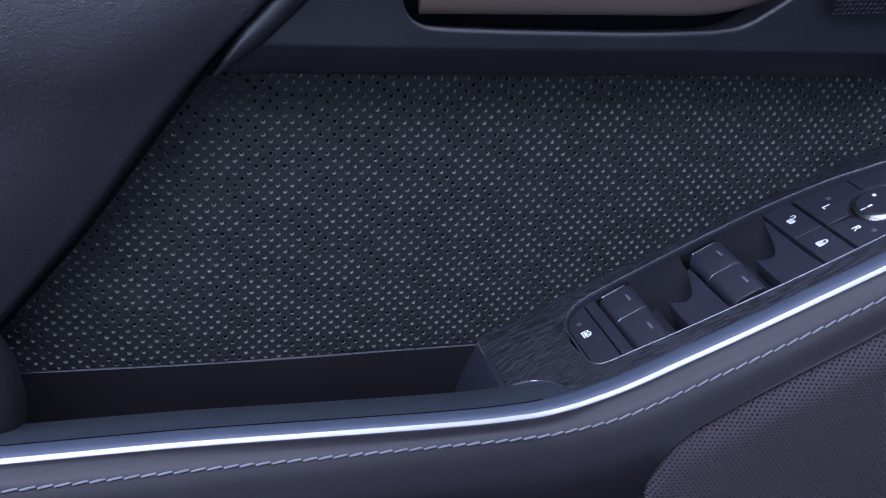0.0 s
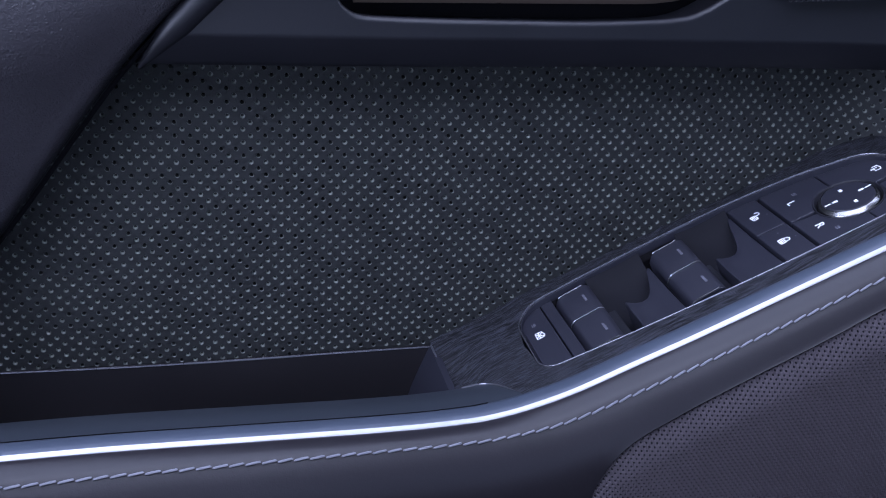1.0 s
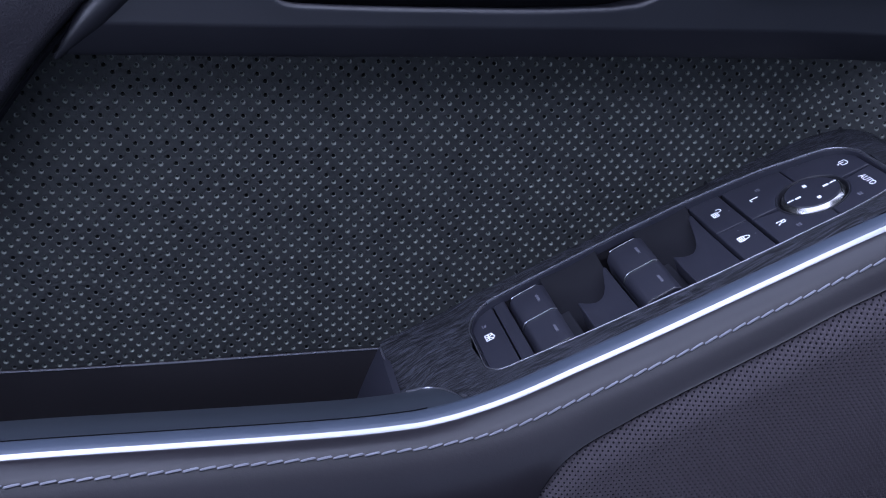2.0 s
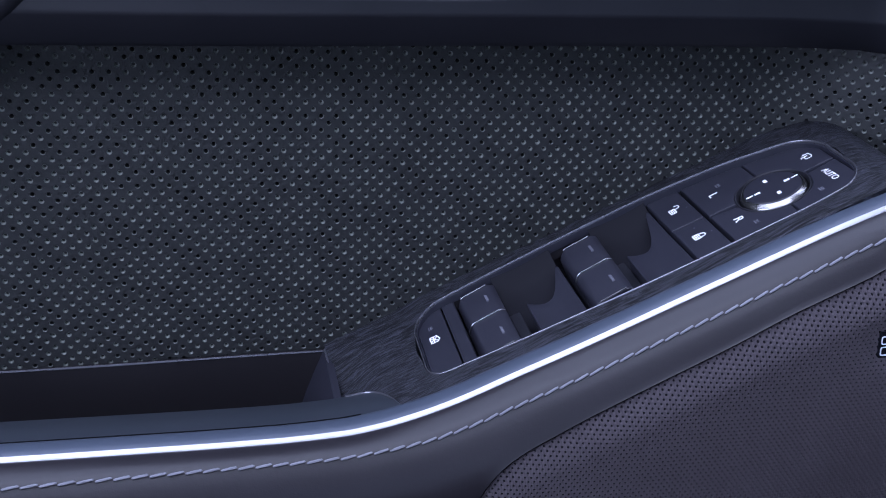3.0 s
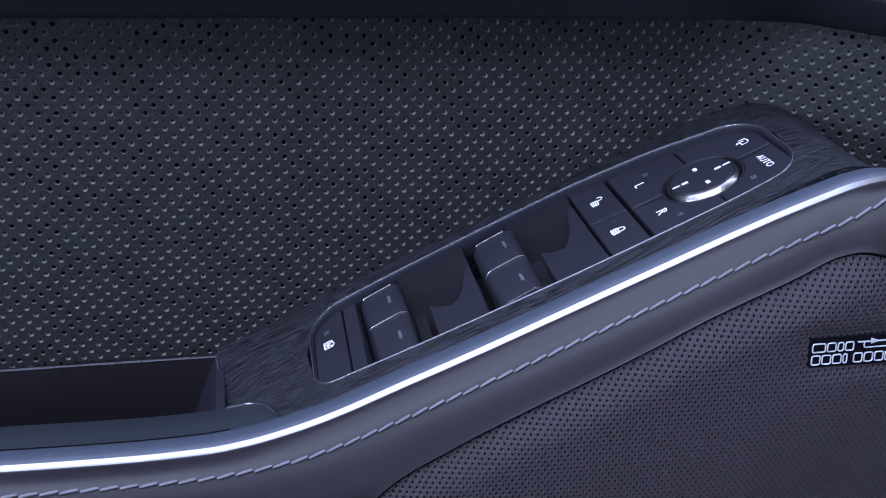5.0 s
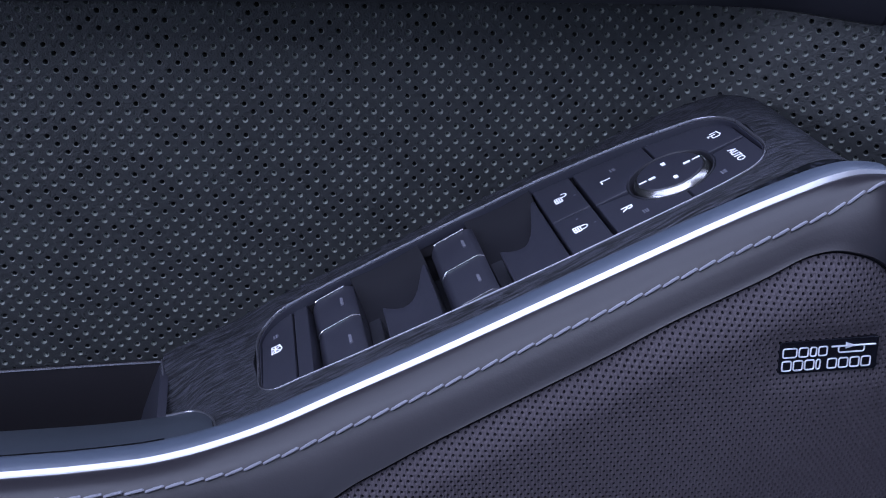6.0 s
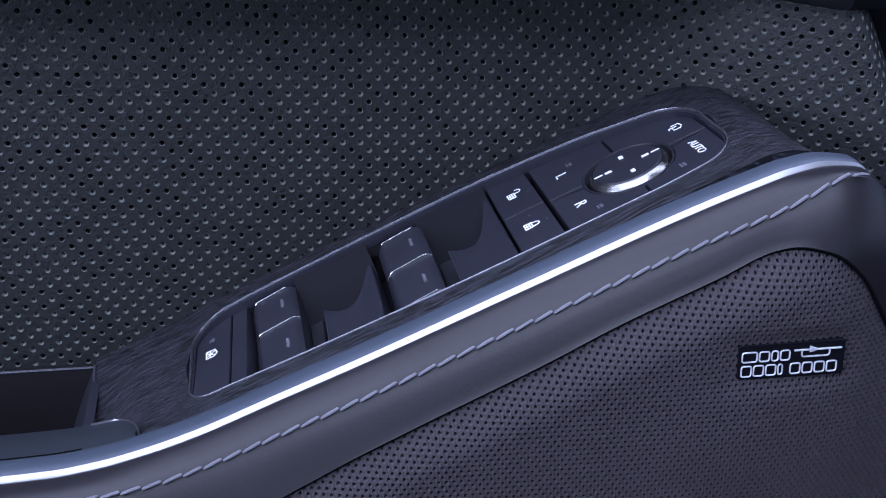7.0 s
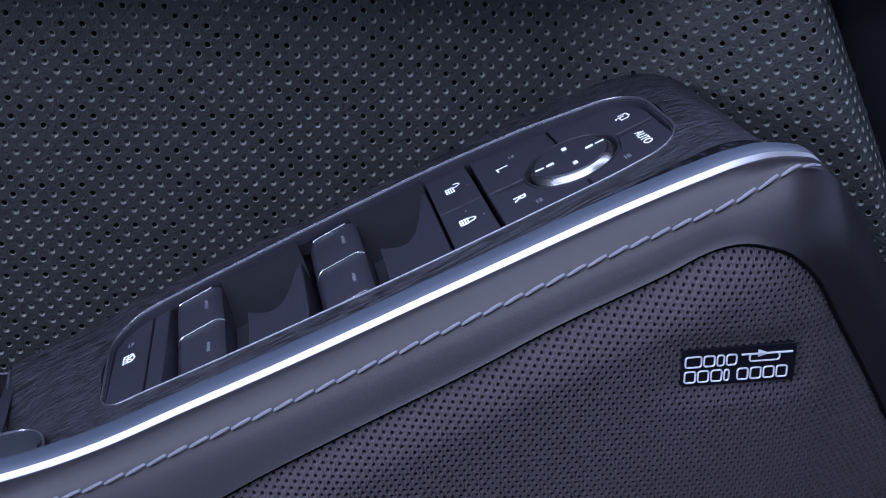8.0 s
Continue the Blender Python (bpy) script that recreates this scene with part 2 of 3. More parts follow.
def wall_y(x, z=0.80):
    """The perforated wall comes forward towards its front end and rolls back over its edge."""
    d = max(0.0, x - 0.115)
    y = 0.0215 - (9.0 * d * d if d < 0.0389 else 9.0 * 0.0389 ** 2 + 0.70 * (d - 0.0389))
    return y + 85.0 * max(0.0, min(x, front_x(z) + 0.005) - front_x(z) + 0.014) ** 2


# height of the bright strip, of the grille's edge, and the strip's distance
strip_z = curve([(-0.34, 0.7005), (-0.267, 0.6978), (-0.21, 0.6958), (-0.15, 0.6922), (-0.10, 0.6893), (-0.082, 0.6887), (-0.068, 0.6888), (-0.055, 0.6902), (-0.042, 0.6930), (-0.028, 0.6972), (-0.005, 0.7063), (0.02, 0.7162), (0.066, 0.7355), (0.11, 0.7538), (0.13, 0.7612), (0.142, 0.7650), (0.150, 0.7662), (0.160, 0.7652), (0.168, 0.7590), (0.1765, 0.7485), (0.185, 0.7360), (0.193, 0.7225), (0.205, 0.700), (0.235, 0.64)])
grille_line = curve([(-0.036, 0.50), (-0.034, 0.56), (-0.031, 0.63), (-0.0275, 0.6593), (-0.0252, 0.6695), (-0.0150, 0.6836), (0.0073, 0.6960), (0.0303, 0.7067), (0.068, 0.7237), (0.088, 0.7332), (0.115, 0.7447), (0.129, 0.7507), (0.1364, 0.7520), (0.1441, 0.7509), (0.1528, 0.7447), (0.164, 0.7285), (0.181, 0.7022), (0.23, 0.62)])


# ---- the ground under the open door ----
bm = bmesh.new()
bmesh.ops.create_grid(bm, x_segments=4, y_segments=4, size=400)
tagged(part("ground", bm, CONCRETE, None, "pale concrete ground under the open car door"), category="ground", kind="structure")

# ---- plain cabin that closes the place ----
def block(name, x0, y0, z0, x1, y1, z1, mat, label, category):
    tagged(part(name, box(x0, y0, z0, x1, y1, z1, 0.004), mat, None, label), category=category, kind="structure")


HEADLINER = grained("headliner", (0.34, 0.34, 0.36), (0.40, 0.40, 0.42), (0.8, 0.9), 900.0, 0.0003)
CARPET = grained("carpet", (0.022, 0.022, 0.026), (0.032, 0.032, 0.036), (0.85, 0.95), 500.0, 0.001)
block("ceiling", -1.50, -1.36, 1.30, -0.92, -0.14, 1.34, HEADLINER, "pale grey headliner over the cabin", "ceiling")
block("ceiling", 0.16, -1.36, 1.30, 1.05, -0.14, 1.34, HEADLINER, "pale grey headliner over the cabin", "ceiling")
# These two leave an assumed opening for the overhead fill.
block("ceiling", -0.91, -0.165, 1.30, 0.15, -0.14, 1.34, HEADLINER, "pale grey headliner beside the opening for the overhead fill", "ceiling")
block("ceiling", -0.91, -1.36, 1.30, 0.15, -0.58, 1.34, HEADLINER, "pale grey headliner beside the opening for the overhead fill", "ceiling")
block("floor", -1.60, -1.50, 0.26, 1.30, 0.20, 0.30, CARPET, "black carpeted cabin floor", "floor")
block("wall_far", -1.60, -1.54, 0.30, 1.30, -1.46, 0.90, PLASTIC, "dark door on the cabin's far side", "wall")
block("wall_rear", -1.64, -1.50, 0.30, -1.56, 0.20, 0.90, PLASTIC, "dark plain end of the cabin", "wall")
block("wall_front", 1.26, -1.50, 0.30, 1.34, 0.20, 0.95, PLASTIC, "dark plain front of the cabin", "wall")
block("wall_near", -1.60, 0.075, 0.30, 1.30, 0.15, 0.90, PLASTIC, "plain outer shell of the near door", "wall")

# ---- perforated wall of the door ----
wall_steps = [(-0.36, -0.36)]
arc, xx = -0.36, -0.36
while xx < 0.26:
    nx = xx + 0.002
    arc += math.hypot(0.002, 0.70 * min(1.0, max(0.0, nx - 0.115) / 0.0389) * 0.002)
    xx = nx
    wall_steps.append((arc, xx))
x_at = curve(wall_steps)


def roll_x(x, z):
    """The skin's length is kept where it rolls over the front edge."""
    s = x - (front_x(z) - 0.014)
    return x if s <= 0 else x - 14.0 * s * s if s < 0.018 else x - 14.0 * 0.018 ** 2 - 0.5 * (s - 0.018)


def wall_place(u, v, d):
    x = x_at(u + 0.021 * (v - 0.78175))
    z = v - 0.058 * (x + 0.1249)
    x = roll_x(x, z)
    s = (wall_y(x + 0.001, z) - wall_y(x - 0.001, z)) / 0.002
    n = Vector((-s, 1, 0)).normalized()
    return (x + n.x * d, wall_y(x, z) + n.y * d, z)


DU, DV = 0.00588, 0.00283
U0, V0 = -0.34832, 0.63459


def is_hole(i, j):
    """Deep dark holes outline a honeycomb of fields of shallow dimples."""
    a, b = 2 * i + j % 2 - 76 + 0.5, j - 52 + 5.5
    ds = []
    q0 = (9 * a - b) / 86.0
    p0 = (-b - 5 * q0) / 9.0
    for p in range(round(p0) - 2, round(p0) + 3):
        for q in range(round(q0) - 2, round(q0) + 3):
            ds.append(math.hypot((a + p - 9 * q) * DU / 2, (b + 9 * p + 5 * q) * DV))
    ds.sort()
    return 0.0013 < ds[1] - ds[0] < 0.0074


def wall_hole(i, j):
    u, v = U0 + i * DU, V0 + j * DV
    x = x_at(u)
    if x > front_x(v - 0.058 * (x + 0.1249)) + 0.012:
        return None
    return 0.00085 if is_hole(i, j) else 0.00090


insert = empty("perforated_door_insert", (0, 0.03, 0.66), "dark green-black perforated leather insert in the car door", "door panel")
insert.matrix_world = Matrix()
# Deep holes get a near-black floor, their shade put into the colour.
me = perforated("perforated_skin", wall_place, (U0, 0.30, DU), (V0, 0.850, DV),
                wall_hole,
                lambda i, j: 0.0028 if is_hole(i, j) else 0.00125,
                (PERFORATED, GAP_SHADE, DIMPLE_GLINT, LIP_GLINT), lambda i, j: 1 if is_hole(i, j) else 0, ((1.25, 0.0), (1.0, 0.2), (0.90, 0.8), (0.70, 1.0)), walls=lambda i, j: 0 if is_hole(i, j) else 2)
part_mesh("perforated_skin", me, insert)
part("backing", sheet(lambda x, z: (x, wall_y(x) + 0.006, z), span(-0.35, 0.17, 40), [0.63, 0.85], (0, 0.006, 0)), PLASTIC, insert)

# ---- upper trim with the release handle's recess ----
trim = empty("upper_door_trim", (0, 0, 0), "dark navy soft-touch upper door trim above the insert", "door trim")
trim_z = curve([(-0.30, 0.8175), (-0.182, 0.8127), (-0.09, 0.8082), (0.01, 0.8041), (0.114, 0.7990), (0.17, 0.7945), (0.23, 0.789)])


rear_edge = curve([(0.60, -0.3652), (0.66, -0.3172), (0.7064, -0.2768), (0.7207, -0.2644), (0.7554, -0.2334), (0.7890, -0.2072), (0.8136, -0.1874), (0.8415, -0.1598), (0.93, -0.0752)])


def trim_y(x):
    k = 500.0
    return -math.log(math.exp(-0.003 * k) + math.exp(-(wall_y(min(x, 0.188)) - 0.004) * k)) / k


RX0, RX1, RR = -0.112, 0.062, 0.014          # the recess along the door
recess_z = curve([(-0.112, 0.8460), (-0.1108, 0.8385), (-0.1075, 0.8335), (-0.1021, 0.8308), (-0.09, 0.8296), (-0.0469, 0.8272), (0.0000, 0.8255), (0.0227, 0.8255), (0.0300, 0.8264), (0.0378, 0.8288), (0.0567, 0.8395), (0.063, 0.8430)])


def trim_section(x):
    y, z = trim_y(x), trim_z(x)
    inside = RX0 < x < RX1
    edge = recess_z(x) if inside else z + 0.030
    edge = max(edge, z + 0.017)
    r = 0.0022
    out = [(wall_y(x) + 0.004, z + 0.0012), (y + 0.004, z + 0.0005), (y - 0.0014, z + 0.0018), (y - 0.0026, z + 0.0034), (y - 0.0052, z + 0.0130), (y - 0.0054, z + 0.0140), (y - 0.0052, z + 0.0150)]
    lean = 0.10 * (edge - r - z - 0.015)
    if inside:
        out += [(y - 0.0052 + lean + r * (1 - math.cos(a)), edge - r + r * math.sin(a)) for a in span(0.0, math.pi / 2, 7)]
        out += [(y - 0.0028 + lean, edge - 0.0012), (y - 0.0026 + lean, edge - 0.0040), (y + 0.026, edge - 0.0050), (y + 0.028, 0.90)]
    else:
        out += [(y - 0.0052 + lean + 0.0004 * k, edge - r + 0.004 * k) for k in range(7)] + [(y - 0.0005, edge + 0.028), (y + 0.001, edge + 0.035), (y + 0.008, 0.91)]
    out += [(0.05, 0.91), (0.05, z + 0.0012)]
    return [(max(x, rear_edge(zz) + 0.0036), yy, zz) for yy, zz in out]


xs = sorted(span(-0.30, 0.23, 54) + [RX0 - 0.0004, RX0 + 0.0004] + [RX0 + RR * (1 - math.cos(k * math.pi / 14)) + 0.0005 for k in range(1, 8)] + [RX1 - 0.0004, RX1 + 0.0004, RX1 - 0.03, RX1 - 0.028])
part("trim_body", loft([trim_section(x) for x in xs]), TRIM, trim, sharp=24)

handle = empty("release_handle", (0, 0, 0), "champagne metal door release lever in a dark recess", "door handle")
lever = [[(x, 0.004 + 0.003 * math.cos(a), 0.8462 - 0.03 * (x + 0.1) + 0.012 * math.sin(a) + 5.0 * max(0.0, x - 0.01) ** 2) for a in span(0, math.tau * 11 / 12, 12)] for x in span(-0.104, 0.052, 24)]
part("lever", loft(lever), HANDLE, handle, "polished champagne metal lever")
# A near-black sheet paints the shade inside the recess.
part("recess_cup", sheet(lambda x, f: (x, wall_y(x) - 0.0016, recess_z(x) - 0.0042 + 0.06 * f), span(RX0 + 0.0006, RX1 - 0.0006, 40), [0.0, 0.5, 1.0], (0, 0.0006, 0)), GAP_SHADE, handle, "near-black sheet painted as the recess shade behind the lever")

tweeter = empty("tweeter_grille", (0, 0, 0), "small black perforated tweeter cover in the upper trim", "speaker grille")
me = perforated("cover", lambda u, v, d: (u, -0.0048 + d - 0.0012, v), (0.072, 0.20, 0.0024), (0.8335, 0.86, 0.0019),
                lambda i, j: 0.00062, lambda i, j: 0.0012, (TRIM, GAP_SHADE), lambda i, j: 1)
part_mesh("cover", me, tweeter)

# ---- leather panel behind the insert ----
rear = empty("rear_leather_panel", (0, 0, 0), "grained black leather door panel with a diagonal edge", "door panel")


rear_swell = curve([(0.60, 0.0100), (0.66, 0.0090), (0.70, 0.0080), (0.735, 0.0070), (0.765, 0.0065), (0.80, 0.0060), (0.822, 0.0080), (0.834, 0.0070), (0.86, 0.0), (0.93, -0.034)])


def rear_fn(z, v):
    e = rear_edge(z)
    roll = max(0.0, 1 - v / 0.005)
    k = min(1.0, v / 0.04)
    swell = rear_swell(z) * k * k * (3 - 2 * k)
    return (e - v - 0.0012, -0.0045 + 0.006 * roll ** 2 - swell, z)


part("leather_skin", sheet(rear_fn, span(0.60, 0.93, 50), [-0.0, 0.0006, 0.0015, 0.003, 0.005, 0.008, 0.015, 0.03, 0.05, 0.08, 0.12, 0.2, 0.3], (0, 0.03, 0)), PANEL_LEATHER, rear)
# A near-black tube draws the shadow beside the leather's edge.
part("edge_gap", tube([(rear_edge(z) + 0.0008, 0.0012, z) for z in span(0.62, 0.93, 40)], 0.0010, 6), GAP_SHADE, rear, "black tube painted as the shadow in the edge gap")
part("trim_end", tube([(rear_edge(z) + 0.0056, 0.0020, z) for z in span(0.8130, 0.93, 24)], [0.0008, 0.0026, 0.0042] + [0.0058] * 21, 18), TRIM, trim, "rounded rear end of the trim")
end = empty("armrest_end_pad", (0, 0, 0), "dark leather pad at the rear end of the armrest", "armrest pad")
pad = [[(-0.283 - 0.004 * math.cos(p) + 0.020 * math.cos(a) * math.sin(p), -0.012 + 0.030 * math.cos(p), 0.690 + 0.036 * math.sin(a) * math.sin(p)) for a in span(0, math.tau * 15 / 16, 16)] for p in span(0.15, 3.0, 14)]
part("pad_skin", loft(pad), POCKET, end)

# ---- hard panel in front of the insert ----
front = empty("front_door_panel", (0, 0, 0), "dark navy hard plastic panel at the door's front end", "door panel")


def front_fn(z, v):
    return (front_x(z) + 0.002 + v, 0.004 - 0.004 * min(1.0, v / 0.006) - 0.10 * v, z)


part("panel_face", sheet(front_fn, span(0.60, 0.86, 24), [0.0, 0.0008, 0.002, 0.005, 0.02, 0.06, 0.15], (0.004, 0.03, 0)), TRIM, front)
part("seam", tube([(front_x(z) + 0.0008, 0.0005, z) for z in span(0.62, 0.85, 30)], 0.0013, 6), PLASTIC, front, "black seam along the edge")
part("lower_lip", tube([(x, -0.012 + 0.1 * (0.22 - x), 0.7185) for x in span(0.196, 0.290, 10)], 0.0014, 8), TRIM, front, "thin lip under the insert")
part("lower_gap", sheet(lambda x, z: (x, -0.0095, z), span(0.15, 0.30, 4), [0.60, 0.7172], (0, 0.02, 0)), PLASTIC, front, "black panel under the insert")

# ---- storage pocket beside the armrest ----
pocket = empty("door_pull_pocket", (0, 0, 0), "black plastic pull pocket sunk beside the armrest", "storage pocket")
rim_z = curve([(-0.34, 0.6842), (-0.2706, 0.6800), (-0.1831, 0.6745), (-0.0676, 0.6700), (-0.05, 0.6690)])
part("back_wall", sheet(lambda x, v: (x, 0.0185 - 0.006 * (1 - v), 0.60 + (rim_z(x) - 0.60) * v), span(-0.30, -0.066, 24), [0, 0.5, 1.0], (0, 0.0018, 0)), POCKET, pocket)
part("rim", tube([(x, 0.0186, rim_z(x)) for x in span(-0.30, -0.066, 24)], 0.0005, 8), BEZEL, pocket, "thin lighter rim")
part("end_wall", sheet(lambda y, v: (-0.0660 - 0.017 * v - 0.005 * math.sin(v * math.pi), y, 0.6705 - 0.07 * v), span(0.0185, -0.03, 8), span(0, 1, 8), (0.003, 0, 0)), BUTTON, pocket, "black end wall of the pocket")
part("rear_wall", sheet(lambda y, z: (-0.272, y, z), span(0.018, -0.04, 3), [0.60, 0.679], (-0.003, 0, 0)), POCKET, pocket)
part("floor", sheet(lambda x, y: (x, y, 0.603), [-0.30, -0.05], [0.0185, -0.04], (0, 0, -0.003)), POCKET, pocket)

ledge = empty("armrest_ledge", (0, 0, 0), "dark navy soft ledge between pocket and bright strip", "armrest")
LX = -0.0445


def ledge_section(x):
    w = max(0.0, min(1.0, (LX - x) / 0.012))
    w = math.sqrt(max(0.0, 1 - (1 - w) ** 2))
    z = strip_z(x) - 0.0012
    y0 = -0.0538
    y1 = y0 + 0.0298 * w + 0.0005
    drop = 0.0095 * w
    return [(x, y0, z - 0.0008), (x, y0 + (y1 - y0) * 0.35, z - 0.0014 - drop * 0.22), (x, y0 + (y1 - y0) * 0.8, z - 0.0024 - drop * 0.8), (x, y1 - 0.0004, z - 0.003 - drop), (x, y1, z - 0.0038 - drop), (x, y1, z - 0.06), (x, y0, z - 0.06)]


part("ledge_body", loft([ledge_section(x) for x in span(-0.34, -0.062, 40) + span(-0.060, LX, 12)]), LEDGE, ledge)

part("ledge_edge", tube([(x, ledge_section(x)[3][1], ledge_section(x)[3][2] + 0.0001) for x in span(-0.062, LX - 0.0002, 16)], 0.00045, 6), BEZEL, ledge, "thin pale tube along the ledge's rounded end")

# A near-black bar draws the dark of the groove.
part("groove", tube([(x, -0.0535, strip_z(x) - 0.0014) for x in span(-0.34, -0.060, 40)], 0.00045, 6), GAP_SHADE, ledge, "thin black groove beside the band")

# ---- switch plate of black ash ----
ashp = empty("switch_plate", (0, 0, 0), "black open-grain ash trim plate round the window switches", "trim plate", m=SWITCH)
OX0, OX1 = -0.0330, 0.1508
up_edge = curve([(-0.040, 0.0072), (-0.030, 0.0097), (-0.0113, 0.0122), (0.0296, 0.0144), (0.0710, 0.0154), (0.1112, 0.0126), (0.1306, 0.0084), (0.1441, 0.0050), (0.1527, 0.0022)])
low_edge = curve([(-0.0409, -0.0350), (-0.0295, -0.0366), (-0.0159, -0.0384), (0.0262, -0.0408), (0.0781, -0.0423), (0.1196, -0.0421), (0.1436, -0.0401), (0.1537, -0.0383)])


def opening(x):
    """Lower and upper edge of the switch opening at x, with rounded ends."""
    lo, hi = low_edge(x), up_edge(x)
    for d, rl, rh in ((x - OX0, 0.008, 0.014), (OX1 - x, 0.012, 0.013)):
        if d < rl:
            lo += rl - math.sqrt(max(0.0, rl * rl - (rl - max(d, 0)) ** 2))
        if d < rh:
            hi -= rh - math.sqrt(max(0.0, rh * rh - (rh - max(d, 0)) ** 2))
    return lo, hi


def ease(f):
    f = max(0.0, min(1.0, f))
    return f * f * (3 - 2 * f)


def plate_h(x, y):
    """The plate's height over the switch faces; it sinks towards the pocket and rolls down at its front end."""
    h = 0.0008 + 0.045 * max(0.0, y + 0.041) + 0.0013 * ease((-0.041 - y) / 0.013)
    h -= 0.0016 * ease((-0.015 - x) / 0.030)
    h -= 0.0052 * ease((-0.050 - x) / 0.022) * max(0.0, min(1.0, (0.017 - y) / 0.028))
    if x > 0.150:
        h -= 0.0155 * (1 - math.sqrt(max(0.0, 1 - min(1.0, (x - 0.150) / 0.020) ** 2))) + max(0.0, x - 0.170) * 2.0
    return h


def plate_strip(upper):
    rings = []
    xs = sorted(span(-0.0715, 0.150, 61) + span(0.1505, 0.1695, 14) + [0.172, 0.180] + [OX0 + 0.014 * (1 - math.cos(k * math.pi / 24)) for k in range(0, 12)] + [OX1 - 0.014 * (1 - math.cos(k * math.pi / 24)) for k in range(0, 12)])
    for x in xs:
        if OX0 <= x <= OX1:
            lo, hi = opening(x)
        else:
            lo = hi = -0.014
        a, b = (hi, 0.030) if upper else (lo, -0.0546)
        if x < -0.0445 and not upper:
            b = max(b, -0.0546 + 0.029 * min(1, (-0.0445 - x) / 0.012))
        row = [Vector((x, a + (b - a) * k, plate_h(x, a + (b - a) * k))) for k in (0, 0.02, 0.1, 0.3, 0.55, 0.8, 1)]
        if OX0 <= x <= OX1:
            row[0].z -= 0.0008
        rings.append(row + [Vector((x, b, row[-1].z - 0.006)), Vector((x, a, row[0].z - 0.006))])
    return loft(rings)


part("rear_strip", plate_strip(True), ASH, ashp, sharp=60)
part("front_strip", plate_strip(False), ASH, ashp, sharp=60)

# A pale metal tube stands in for the highlight on this edge.
part("rear_edge", tube([(-0.0716, y, plate_h(-0.0716, y) + 0.0002) for y in span(0.0175, -0.0202, 8)], 0.0005, 6), BEZEL, ashp, "thin pale tube drawn as the edge highlight")


# ---- satin band and bright strip along the armrest ----
band = empty("armrest_trim_strip", (0, 0, 0), "satin dark blue trim band with a bright metal strip", "trim strip")


def band_section(x):
    z = strip_z(x)
    return [(x, -0.0534, z - 0.0034), (x, -0.0540, z - 0.0010), (x, -0.0552, z - 0.0003), (x, -0.0572, z + 0.0003), (x, -0.0597, z + 0.0004), (x, -0.0615, z + 0.0002), (x, -0.0624, z - 0.0003), (x, -0.0624, z - 0.012), (x, -0.0534, z - 0.012)]


AX = span(-0.34, -0.08, 30) + span(-0.076, 0.0, 26) + span(0.004, 0.128, 32) + span(0.130, 0.156, 18)
TIP = span(0.1575, 0.170, 10)
part("satin_band", loft([band_section(x) for x in AX + TIP]), SATIN, band, "satin dark blue band", sharp=50)


def strip_w(x):
    """Width of the bright strip, which runs out at the front end."""
    return 0.0019 * math.sqrt(max(0.01, min(1.0, (0.170 - x) / 0.030)))


def strip_section(x):
    z, w = strip_z(x), strip_w(x)
    a = -0.0625
    return [(x, a, z - 0.0003), (x, a - w * 0.06, z), (x, a - w * 0.5, z - 0.0009), (x, a - w * 0.94, z - 0.0018), (x, a - w, z - 0.0022), (x, a - w, z - 0.008), (x, a, z - 0.008)]


part("bright_strip", loft([strip_section(x) for x in AX + TIP]), CHROME, band, "polished bright metal strip", sharp=60)

# ---- padded leather bolster with its seam ----
bolster = empty("armrest_bolster", (0, 0, 0), "padded dark grey leather armrest bolster with pale stitching", "armrest")


seam_drop = curve([(-0.34, 0.0046), (-0.25, 0.0042), (-0.18, 0.0030), (-0.10, 0.0016), (-0.06, 0.0022), (-0.035, 0.0040), (0.0, 0.0046), (0.20, 0.0046)])


def seam_z(x):
    """Height of the stitched seam; the pad swells a little at its front end."""
    return strip_z(x) - seam_drop(x) + 0.0055 * math.exp(-((x - 0.153) / 0.012) ** 2)


roll_y = curve([(0.0, -0.0756), (0.0022, -0.0774), (0.006, -0.0803), (0.012, -0.0840), (0.019, -0.0865), (0.03, -0.0872), (0.30, -0.0872)])


def grille_z(x):
    """Height of the grille's upper edge."""
    return grille_line(x) - 0.0019


def edge_y(x):
    """How far out the leather's lower edge stands where it meets the grille."""
    return roll_y(seam_z(x) - grille_z(x)) if x > -0.036 else -0.0872


def bolster_row(x):
    z = strip_z(x)
    g = grille_z(x) if x > -0.036 else 0.50
    s = seam_z(x)
    d0 = z - s - 0.0046
    a = -0.0626 - strip_w(x)
    row = [(a, z - 0.0065), (a, z - 0.0014), (a - 0.0005, z - 0.0006), (a - 0.0012, z - 0.0005), (-0.0676, z - 0.0011 - 0.25 * d0), (-0.0700, z - 0.0020 - 0.5 * d0), (-0.0720, z - 0.0031 - 0.75 * d0), (-0.0736, z - 0.0044 - 0.92 * d0), (-0.0744, s - 0.0008), (-0.0749, s - 0.0013), (-0.0756, s - 0.0004)]
    h = max(s - g, 0.002)
    for k, d in enumerate((0.0022, 0.006, 0.012, 0.019, 0.03)):
        d = min(d, (h - 0.0010) * (k + 1) / 5)
        row.append((roll_y(d), s - d))
    e = roll_y(h)
    row += [(e, g + 0.0004), (e + 0.0006, g - 0.0001), (e + 0.0030, g + 0.0006), (e + 0.0060, g + 0.001)]
    back = 0.02 if x > 0.170 else -0.0588
    row += [(back, g + 0.001), (back, z - 0.0065)]
    return [(x, y, zz) for y, zz in row]


